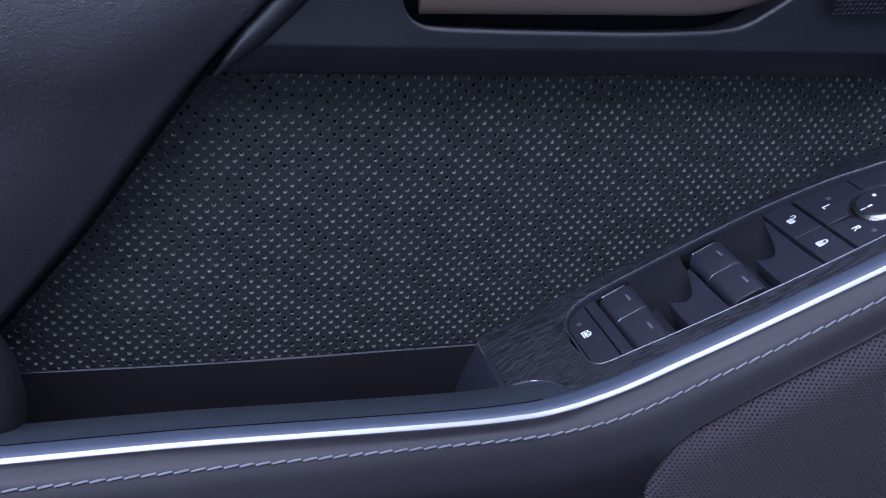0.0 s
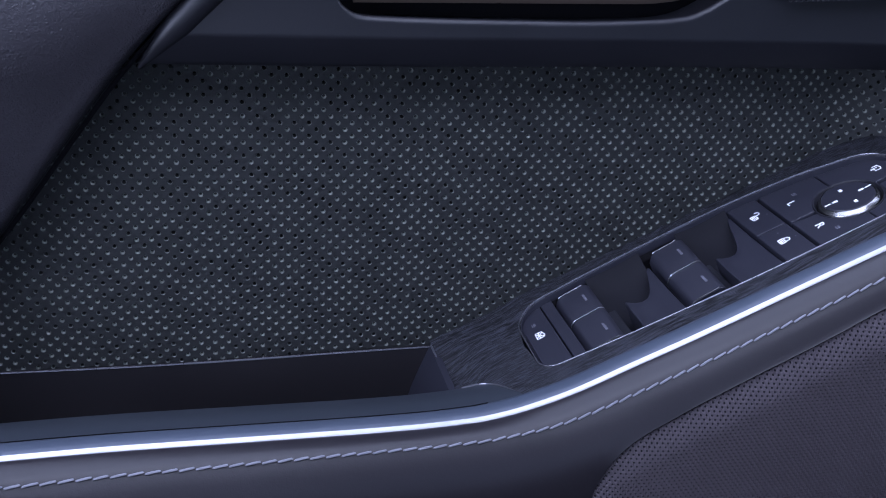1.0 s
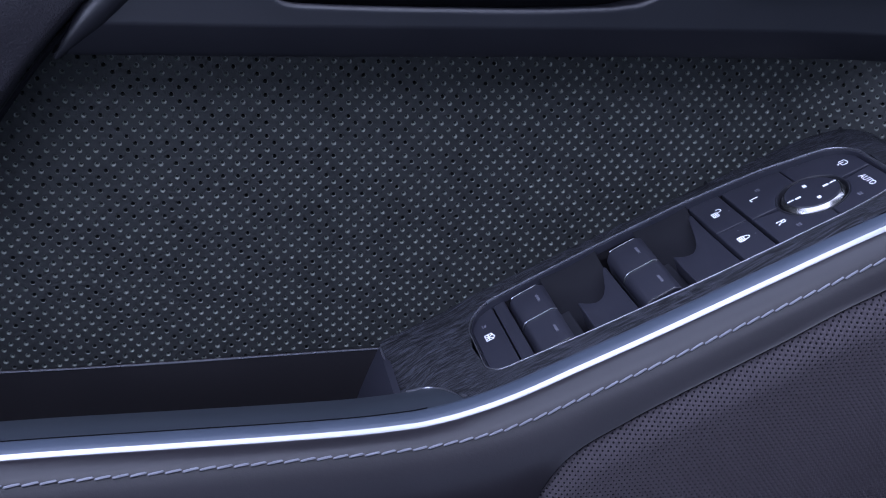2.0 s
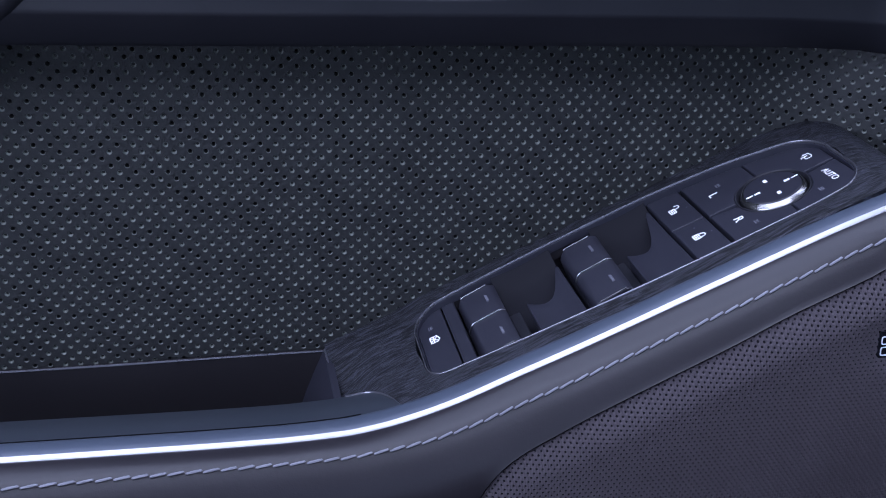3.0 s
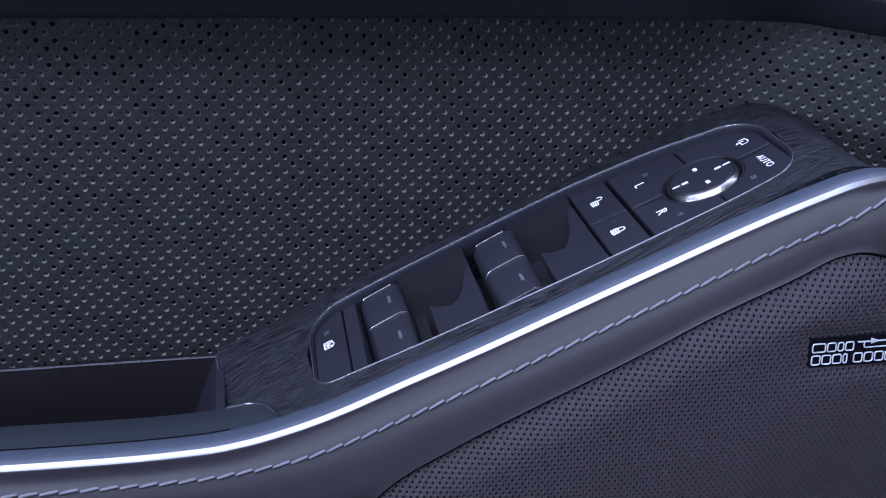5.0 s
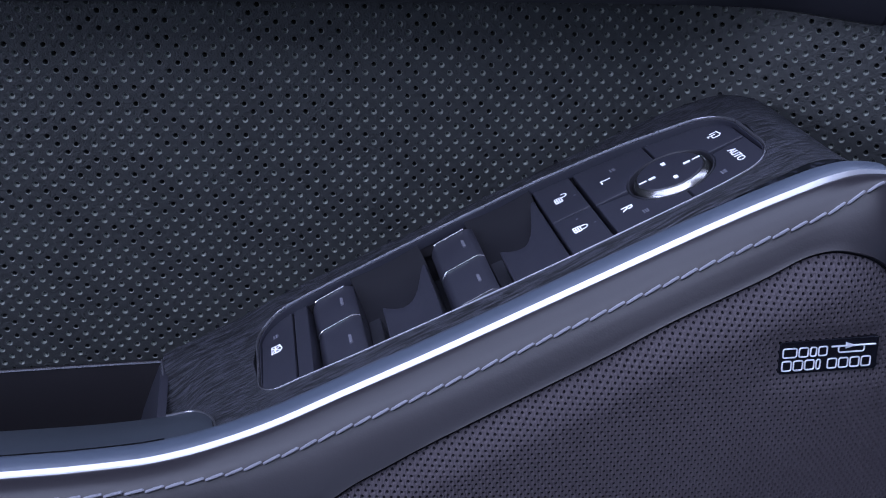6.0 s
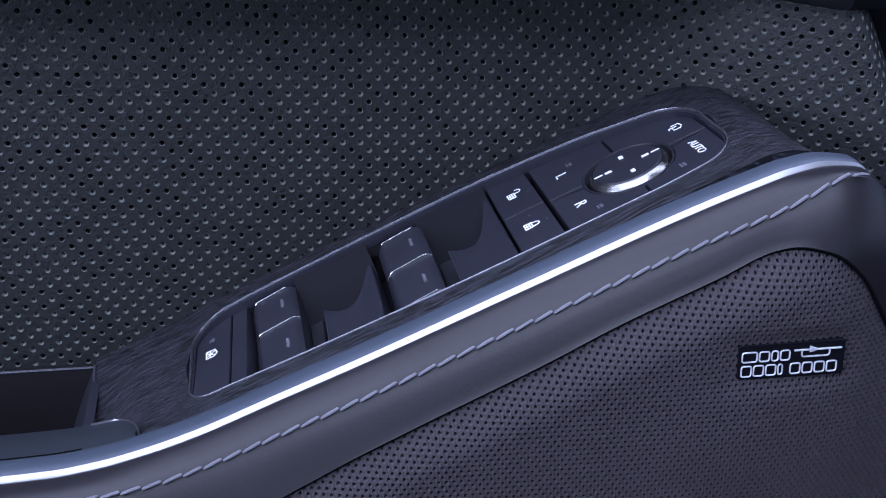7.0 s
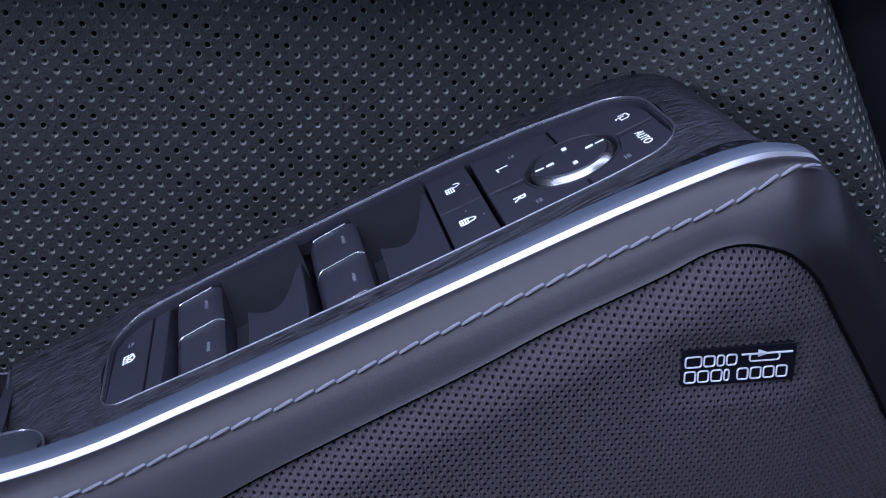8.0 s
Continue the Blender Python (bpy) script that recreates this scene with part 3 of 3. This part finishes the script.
bx = sorted(AX + [-0.0352, -0.0345, -0.0338, -0.033, -0.032, -0.031, -0.030, -0.029, -0.028, -0.027, -0.026, -0.024, -0.022] + span(0.158, 0.170, 9) + span(0.1705, 0.23, 24))
part("leather_roll", loft([bolster_row(x) for x in bx]), BOLSTER, bolster, sharp=50)
st = [(0.0, -1.0), (0.07, -0.35), (0.5, 0.0), (0.93, -0.35), (1.0, -1.0)]
x = -0.30
while x < 0.152:
    slope = (strip_z(x + 0.003) - strip_z(x - 0.003)) / 0.006
    step = 0.00575 / math.hypot(1, slope)
    pts = []
    for f, d in st:
        px = x + step * 0.91 * f
        pts.append((px, -0.0759 - 0.0002 * d + 0.0007 * (f - 0.5), seam_z(px) + 0.0007 + 0.0003 * d + 0.0004 * (f - 0.5)))
    part("stitch", tube(pts, [0.0003, 0.00048, 0.00054, 0.00048, 0.0003], 6, 0.8), THREAD, bolster)
    x += step

# ---- loudspeaker grille and its badge ----
speaker = empty("speaker_grille", (0, 0, 0), "dark grey woven loudspeaker grille under the armrest", "speaker grille")
GU, GV = 0.00205, 0.00142


BADGE_X, BADGE_Z = 0.1340, 0.7202


def grille_place(u, v, d):
    k = max(0.0, min(1.0, (grille_z(u) - v) / 0.014))
    k = k * (2 - k)
    low = max(0.0, grille_z(u) - v)
    belly = -0.0872 - 0.0088 * math.sin(min(1.0, low / 0.075) * math.pi / 2) ** 1.2
    away = max(0.0, ((u - BADGE_X) / 0.0165) ** 4 + ((v - BADGE_Z) / 0.0068) ** 4 - 0.5)
    dent = 0.0014 * math.exp(-0.5 * away)
    return (u, (edge_y(u) + 0.0020) * (1 - k) + belly * k + dent + d, v)


def grille_hole(i, j):
    u, v = -0.036 + i * GU, 0.63 + j * GV
    return 0.00062 if v < grille_z(u) + 0.0008 and u > -0.032 else None


# Each cell's floor is coloured darker for the shade in the weave.
me = perforated("woven_mesh", grille_place, (-0.036, 0.19, GU), (0.63, 0.76, GV), grille_hole, lambda i, j: 0.00055, (CLOTH, CLOTH_GAP_SHADE), lambda i, j: 1, ((1.30, -0.28), (0.98, 0.25), (0.60, 1.0)))
part_mesh("woven_mesh", me, speaker)

part("edge_seam", tube([(x, edge_y(x) + 0.0012, grille_z(x) - 0.0002) for x in span(-0.030, -0.016, 14) + span(-0.012, 0.128, 40) + span(0.130, 0.185, 24)], 0.0007, 6), GAP_SHADE, speaker, "black seam round the grille")
badge = empty("speaker_badge", (0, 0, 0), "black badge with rows of bright raised shapes on the grille", "badge", m=pose(BADGE_X, grille_place(BADGE_X, BADGE_Z, 0)[1] + 0.0003, BADGE_Z, 81, 0, -3))
part("badge_plate", plate(rounded(-0.0154, -0.0052, 0.0154, 0.0052, 0.0008), -0.0040, 0.0006, 0.0003), BADGE, badge)


def ring_bar(x0, y0, x1, y1, r):
    """One plain raised shape: a thin rounded frame."""
    path = rounded(x0, y0, x1, y1, r, 3)
    return tube([(x, y, 0.0008) for x, y in path], 0.00025, 6, 0.8, closed=True)


for x0, w in ((-0.0142, 0.0042), (-0.0093, 0.0028), (-0.0058, 0.0018), (-0.0033, 0.0026)):
    part("raised_shape", ring_bar(x0, 0.0002, x0 + w, 0.0030, 0.0006), BADGE_METAL, badge, "small bright raised shape")
part("long_shape", ring_bar(0.0028, 0.0008, 0.0108, 0.0028, 0.0007), BADGE_METAL, badge, "long bright raised shape")
part("pointer_bar", tube([(0.0006, 0.0028, 0.0008), (0.0142, 0.0028, 0.0008)], 0.00028, 6), BADGE_METAL, badge, "thin bright bar")
part("pointer", plate([(0.0050, 0.0019), (0.0080, 0.0028), (0.0050, 0.0039)], 0.0004, 0.0010, 0.0002), BADGE_METAL, badge, "small bright triangle")
for k in range(8):
    x0 = -0.0142 + k * 0.0035
    part("raised_shape", ring_bar(x0, -0.0040, x0 + (0.0028 if k != 3 else 0.0012), -0.0010, 0.0006), BADGE_METAL, badge, "small bright raised shape")

# ---- window switch pack ----
pack = empty("window_switch_pack", (0, 0, 0), "black window, lock and mirror switch pack in the armrest", "switch panel", m=SWITCH)
ox = [OX0 + (OX1 - OX0) * 0.5 * (1 - math.cos(math.pi * k / 60)) for k in range(61)]
loop = [(x, opening(x)[0]) for x in ox] + [(x, opening(x)[1]) for x in reversed(ox)][1:-1]


def inset(outline, d):
    """The outline moved inwards by d (anticlockwise outlines)."""
    out, n = [], len(outline)
    for i, (x, y) in enumerate(outline):
        w = mitre(outline, i) * d
        out.append((x + w.x, y + w.y))
    return out


rings = []
for d, up in ((-0.0004, -0.0012), (-0.0003, 0.0002), (-0.0001, 0.0004), (0.0001, 0.0004), (0.0003, 0.0001), (0.0004, -0.0006), (0.0004, -0.0014)):
    rings.append([(x, y, plate_h(*loop[k]) + up) for k, (x, y) in enumerate(inset(loop, d))])
part("skirt", loft([[(x, y, plate_h(*loop[k]) + up) for k, (x, y) in enumerate(inset(loop, d))] for d, up in ((0.0004, -0.0008), (0.0008, -0.0012), (0.0008, -0.0080))], caps=False), POCKET, pack)
part("inner_lip", loft([[(x, y, plate_h(*loop[k]) + up) for k, (x, y) in enumerate(inset(loop, d))] for d, up in ((0.0004, -0.0010), (0.0007, -0.0005), (0.0010, -0.0006), (0.0011, -0.0011), (0.0011, -0.0040))], caps=False), BUTTON, pack, sharp=50)
part("bezel", loft(rings, caps=False), BEZEL, pack, "thin satin bezel round the switches", sharp=50)
wide = [((x - 0.0573) * 1.008 + 0.0573, (y + 0.0145) * 1.03 - 0.0145) for x, y in loop]
part("well", loft([[(x, y, -0.0008) for x, y in wide], [(x, y, -0.016) for x, y in wide]], caps=False), POCKET, pack)
part("well_floor", plate(loop, -0.020, -0.0158, 0.0002), PLASTIC, pack)


def face(x0, x1, y0=None, y1=None, gap=0.0003):
    """Outline of a face that fills the opening from x0 to x1, or stops at y0 or y1."""
    n = max(4, int((x1 - x0) / 0.0013))
    xs = [x0 + gap + (x1 - x0 - 2 * gap) * (k / (n - 1)) ** (1.7 if x0 < -0.025 else 1) for k in range(n)]
    lo = [(x, max(opening(x)[0] + 0.0010, y0) if y0 is not None else opening(x)[0] + 0.0010) for x in xs]
    hi = [(x, min(opening(x)[1] - 0.0010, y1) if y1 is not None else opening(x)[1] - 0.0010) for x in reversed(xs)]
    return lo + hi


def button(name, outline, parent=None, label="", z=0.0):
    return part(name, plate(outline, -0.010, z, 0.0005), BUTTON, parent or pack, label, sharp=30)


window_lock = button("window_lock_button", face(OX0 + 0.0010, -0.0190), label="flat black window lock button")
button("spacer", face(-0.0190, -0.0129), label="narrow black spacer")


def scoop(x0, x1, lead, rows_of, tip):
    """Finger hollow: a curved back and a front piece whose top edge climbs in a curve."""
    w = x1 - x0
    brow = curve([(x0 + w * f, y) for f, y in rows_of] + [(x0 + w * 0.95, tip), (x1, tip - 0.0006)])
    rings = []
    for f in (0.0, 0.02, 0.06, 0.14, 0.24, 0.34, 0.44, 0.54, 0.62, 0.70, 0.78, 0.86, 0.92, 0.96, 0.985, 1.0):
        x = x0 + w * f
        y1, edge = brow(x), 0.0006 if f in (0.0, 1.0) else 0.0001 if f in (0.02, 0.985) else 0.0
        z = -0.0008 - 0.0022 * math.sin(math.pi * f ** 0.8) - edge
        ring = [(x, -0.0412, -0.014)] + [(x, -0.0412 + (y1 - 0.0008 + 0.0412) * g, z - 0.0008 * math.sin(math.pi * g)) for g in (0, 0.2, 0.4, 0.6, 0.8, 1)]
        rings.append(ring + [(x, y1 - 0.0004, z - 0.0001), (x, y1 - 0.0001, z - 0.0005), (x, y1, z - 0.0012), (x, y1 + 0.0004, -0.014)])
    part("scoop_front", loft(rings), BUTTON, pack, "black finger scoop", sharp=40)
    rows = []
    for k in range(11):
        f = k / 10
        rows.append([(x0 - lead + (w + lead) * g, up_edge(x0 - lead + (w + lead) * g) - 0.0012 - 0.034 * f, 0.0016 - 0.0150 * math.sin(f * math.pi / 2) ** 0.6 - 0.0010 * math.sin(math.pi * g)) for g in span(0, 1, 8)])
    # The hollow's back carries its shade in a darker colour.
    part("scoop_back", loft(rows, closed=False, caps=False), SCOOP_SHADE, pack)


scoop(0.0135, 0.0326, 0.0085, ((0, -0.0142), (0.2, -0.0160), (0.37, -0.0170), (0.52, -0.0160), (0.65, -0.0128), (0.77, -0.0070), (0.86, -0.0015)), 0.0024)
scoop(0.0580, 0.0776, 0.0067, ((0, -0.0141), (0.2, -0.0150), (0.40, -0.0152), (0.54, -0.0128), (0.67, -0.0075), (0.78, 0.0), (0.87, 0.0065)), 0.0105)


def rocker(x0):
    """A two-piece rocker, tipped towards the cabin, with bright lines over its crown."""
    across = (0.0, 0.0004, 0.0009, 0.0015, 0.0022, 0.0030, 0.0037, 0.0060, 0.0100, 0.0135, 0.0148, 0.0157, 0.0165, 0.0171, 0.0175)

    def crown(u):
        return 0.0036 * max(0.0, 1 - u / 0.0037) ** 2.0 + 0.0014 * max(0.0, (u - 0.0145) / 0.0030) ** 2 + 0.0010 * (1 - u / 0.0148) * (u < 0.0148)

    def section(y):
        z = 0.0012 + (y - 0.0095) * 0.126 if y > -0.0095 else -0.0012 + (y + 0.0095) * 0.093
        half = (y + 0.0095) / 0.019 if y > -0.0095 else (-0.0095 - y) / 0.0225
        return z + 0.0016 * half * (1 - half)
    for name, y0, y1, mark in (("rear_half", -0.0093, 0.0095, 0.0010), ("front_half", -0.0320, -0.0097, -0.0225)):
        rings = []
        for k, y in enumerate([y0, y0 + 0.0004] + span(y0 + 0.0015, y1 - 0.0015, 8) + [y1 - 0.0004, y1]):
            e = 0.0005 if k in (0, 11) else 0
            rings.append([(x0, y, -0.014)] + [(x0 + u, y, section(y) - crown(u) - e) for u in across] + [(x0 + across[-1], y, -0.014)])
        half = part(name, loft(rings), BUTTON, rk, sharp=30)
        z = section(mark) - crown(0.0125)
        part("mark", box(x0 + 0.0120, mark - 0.0028, z - 0.0006, x0 + 0.0131, mark + 0.0028, z + 0.00022, 0.0001), DIM, half, "faint grey mark")
    for y, a, b in ((-0.0095, 0.0, 0.0174), (0.0094, 0.0026, 0.0146), (-0.0319, 0.0040, 0.0150)):
        pts = [(x0 + u, y, section(y) + 0.00012 - crown(u)) for u in span(a, b, 22)]
        part("bright_line", tube(pts, 0.00027, 6), LINE, rk, "thin bright line")
    part("side_shoe", plate(rounded(x0 - 0.0004, -0.0390, x0 + 0.0030, 0.006, 0.0008), -0.014, -0.0075, 0.0004), PLASTIC, rk)
    part("side_shoe", plate(rounded(x0 + 0.0178, -0.0390, x0 + 0.0225, -0.004, 0.0008), -0.014, -0.0095, 0.0004), PLASTIC, rk)


for x0 in (-0.0124, 0.0354):
    rk = empty("window_rocker", (0, 0, 0), "black window rocker switch with thin bright lines", "switch", "window rockers", m=SWITCH)
    rocker(x0)

unlock = button("unlock_button", face(0.0782, 0.0930, y0=-0.0144))
lock = button("lock_button", face(0.0782, 0.0930, y1=-0.0148))
KX, KY, MID = 0.1210, -0.0186, -0.0165


def ring_cut(x0, x1, y0, y1):
    """A quarter of the mirror face, cut round the knob's groove."""
    sx, sy = (-1 if x1 <= KX + 0.001 else 1), (-1 if y1 is not None else 1)
    r = 0.0152
    a0 = {(-1, 1): (180, 90), (-1, -1): (270, 180), (1, 1): (90, 0), (1, -1): (360, 270)}[(sx, sy)]
    arc_pts = [(KX + r * math.cos(radians(a)), KY + r * math.sin(radians(a))) for a in span(a0[0], a0[1], 11)]
    lim = 0.00035
    arc_pts = [(min(px, KX - lim) if sx < 0 else max(px, KX + lim), max(py, MID + lim) if sy > 0 else min(py, MID - lim)) for px, py in arc_pts]
    if sx < 0:
        xs = span(x0 + 0.0003, KX - lim, 8)
    else:
        xs = span(KX + lim, x1 - 0.0002, 14)
    if sy > 0:
        hi = [(x, opening(x)[1] - 0.0010) for x in reversed(xs)]
        if sx < 0:
            return [(x0 + 0.0003, MID + lim)] + arc_pts + hi
        return arc_pts + [(xs[-1], MID + lim)] + hi
    lo = [(x, opening(x)[0] + 0.0010) for x in xs]
    if sx < 0:
        return lo + arc_pts + [(x0 + 0.0003, MID - lim)]
    return lo + [(xs[-1], MID - lim)] + arc_pts


left_b = button("mirror_button", ring_cut(0.0940, KX, KY, None))
right_b = button("mirror_button", ring_cut(0.0940, KX, None, KY))
fold_b = button("fold_button", ring_cut(KX, OX1 - 0.0015, KY, None))
auto_b = button("auto_button", ring_cut(KX, OX1 - 0.0015, None, KY))

knob = empty("mirror_knob", (0, 0, 0), "round black mirror adjuster knob with a chrome ring", "switch", m=SWITCH @ pose(KX, KY, 0))


def turned(profile, n=40):
    return loft([[(r * math.cos(math.tau * k / n), r * math.sin(math.tau * k / n), z) for k in range(n)] for r, z in profile])


part("groove", turned([(0.0151, -0.009), (0.0151, -0.0001), (0.0149, 0.0002), (0.0146, 0.0002), (0.0143, -0.0004), (0.0140, -0.003), (0.0140, -0.009)]), PLASTIC, knob, "black groove round the knob")
part("chrome_ring", turned([(0.0137, -0.006), (0.0137, -0.0012), (0.0135, -0.0008), (0.0120, 0.0010), (0.0118, 0.0011), (0.0115, 0.0010), (0.0115, -0.006)], 64), RING, knob, "polished chrome ring")
part("cap", turned([(0.0114, -0.006), (0.0114, 0.0010), (0.0111, 0.0014), (0.0090, 0.0014), (0.004, 0.0012), (0.0005, 0.0012)], 64), BUTTON, knob)
for a, r0, r1, wd in ((0, 0.0052, 0.0076, 0.0005), (0, 0.0084, 0.0112, 0.0003), (180, 0.0052, 0.0076, 0.0005), (180, 0.0084, 0.0112, 0.0003), (90, 0.0052, 0.0070, 0.0007), (270, 0.0052, 0.0070, 0.0007)):
    bm = box(r0, -wd, 0.0011, r1, wd, 0.00165, 0.0001)
    bm.transform(pose(0, 0, 0, 0, 0, a))
    part("tick", bm, PRINT, knob, "white tick")


def letters(text, x, y, size, parent, squeeze=1.0):
    """White letters that read towards the door's front."""
    cu = bpy.data.curves.new("letters", "FONT")
    cu.body, cu.size, cu.extrude, cu.align_x, cu.align_y = text, size, 0.00008, "CENTER", "CENTER"
    tmp = bpy.data.objects.new("letters", cu)
    scene.collection.objects.link(tmp)
    me = bpy.data.meshes.new_from_object(tmp.evaluated_get(bpy.context.evaluated_depsgraph_get()))
    bpy.data.objects.remove(tmp)
    me.transform(pose(x, y, 0.0001, 0, 0, -90) @ Matrix.Diagonal((squeeze, 1, 1, 1)))
    me.materials.clear()
    me.materials.append(PRINT)
    part_mesh("letters", me, parent, "white printed letters")


letters("L", 0.1022, -0.0026, 0.0056, left_b)
letters("R", 0.1016, -0.0275, 0.0056, right_b)
letters("AUTO", 0.1418, -0.0262, 0.0039, auto_b, 0.92)


def lines(strokes, x, y, parent, r=0.00028, name="icon"):
    """A white icon of strokes in the letters' frame (right is towards the cabin, up is forward)."""
    bm = bmesh.new()
    for stroke in strokes:
        pts = [(x + b, y - a, 0.00012) for a, b in stroke]
        one = tube(pts, r, 6, 0.4)
        me = bpy.data.meshes.new("stroke")
        one.to_mesh(me)
        one.free()
        bm.from_mesh(me)
        bpy.data.meshes.remove(me)
    part(name, bm, PRINT, parent, "white printed icon")


def padlock(x, y, parent, shut):
    body = [[(-0.0017, d) for d in (-0.0022,)] + [(0.0017, -0.0022)], [(-0.0017, -0.0014), (0.0017, -0.0014)], [(-0.0017, -0.0006), (0.0017, -0.0006)], [(-0.0017, -0.0022), (-0.0017, 0.0002)], [(0.0017, -0.0022), (0.0017, 0.0002)], [(-0.0017, 0.0002), (0.0017, 0.0002)], [(0, -0.0022), (0, -0.001)]]
    sh = [(0.0012 * math.cos(radians(a)), 0.0014 + 0.0012 * math.sin(radians(a))) for a in span(0, 180, 7)]
    if shut:
        arc_line = [(0.0012, 0.0002)] + sh + [(-0.0012, 0.0002)]
    else:
        arc_line = [(0.0012 - 0.0024, 0.0002)] + [(-0.0024 + a, b) for a, b in sh[:-1]] + [(-0.0036, 0.0008)]
    lines(body + [arc_line], x, y, parent, 0.00026)


padlock(0.0857, -0.0008, unlock, False)
padlock(0.0852, -0.0262, lock, True)
lines([[(-0.0022, -0.0018), (0.0022, -0.0018), (0.0022, 0.0012), (0.0006, 0.0020), (-0.0022, 0.0012), (-0.0022, -0.0018)], [(-0.0022, -0.0004), (0.0022, -0.0004)], [(-0.0014, -0.0018), (0.0014, 0.0012)], [(0.0014, -0.0018), (-0.0014, 0.0012)]], -0.0260, -0.0110, window_lock)
lines([[(-0.0020, -0.0012), (-0.0020, 0.0014), (0.0004, 0.0018), (0.0016, 0.0010), (0.0016, -0.0012), (-0.0006, -0.0012), (-0.0006, -0.0024)], [(-0.0006, 0.0004), (-0.0006, -0.0024), (0.0002, -0.0024)]], 0.1425, -0.0068, fold_b)
for x, y, parent in ((0.1068, 0.0030, left_b), (0.1060, -0.0343, right_b), (0.1342, -0.0330, auto_b), (-0.0262, -0.0017, window_lock)):
    part("lamp_lens", box(x - 0.0009, y - 0.0012, -0.0002, x - 0.0004, y + 0.0012, 0.00012, 0.0001), DIM, parent, "small unlit grey lamp bar")
    for d in (-0.0008, 0.0, 0.0008):
        part("lamp_lens", box(x - 0.0001, y + d - 0.0002, -0.0002, x + 0.0010, y + d + 0.0002, 0.00012, 0.0001), DIM, parent, "small unlit grey lamp bar")
for x, y, parent in ((0.0905, -0.0265, lock), (0.0862, -0.0192, lock), (0.0905, -0.0020, unlock)):
    part("lamp_lens", turned([(0.00035, -0.0003), (0.00035, 0.0001), (0.0001, 0.00012)], 8), DIM, parent, "tiny grey lamp dot").matrix_local = pose(x, y, 0)
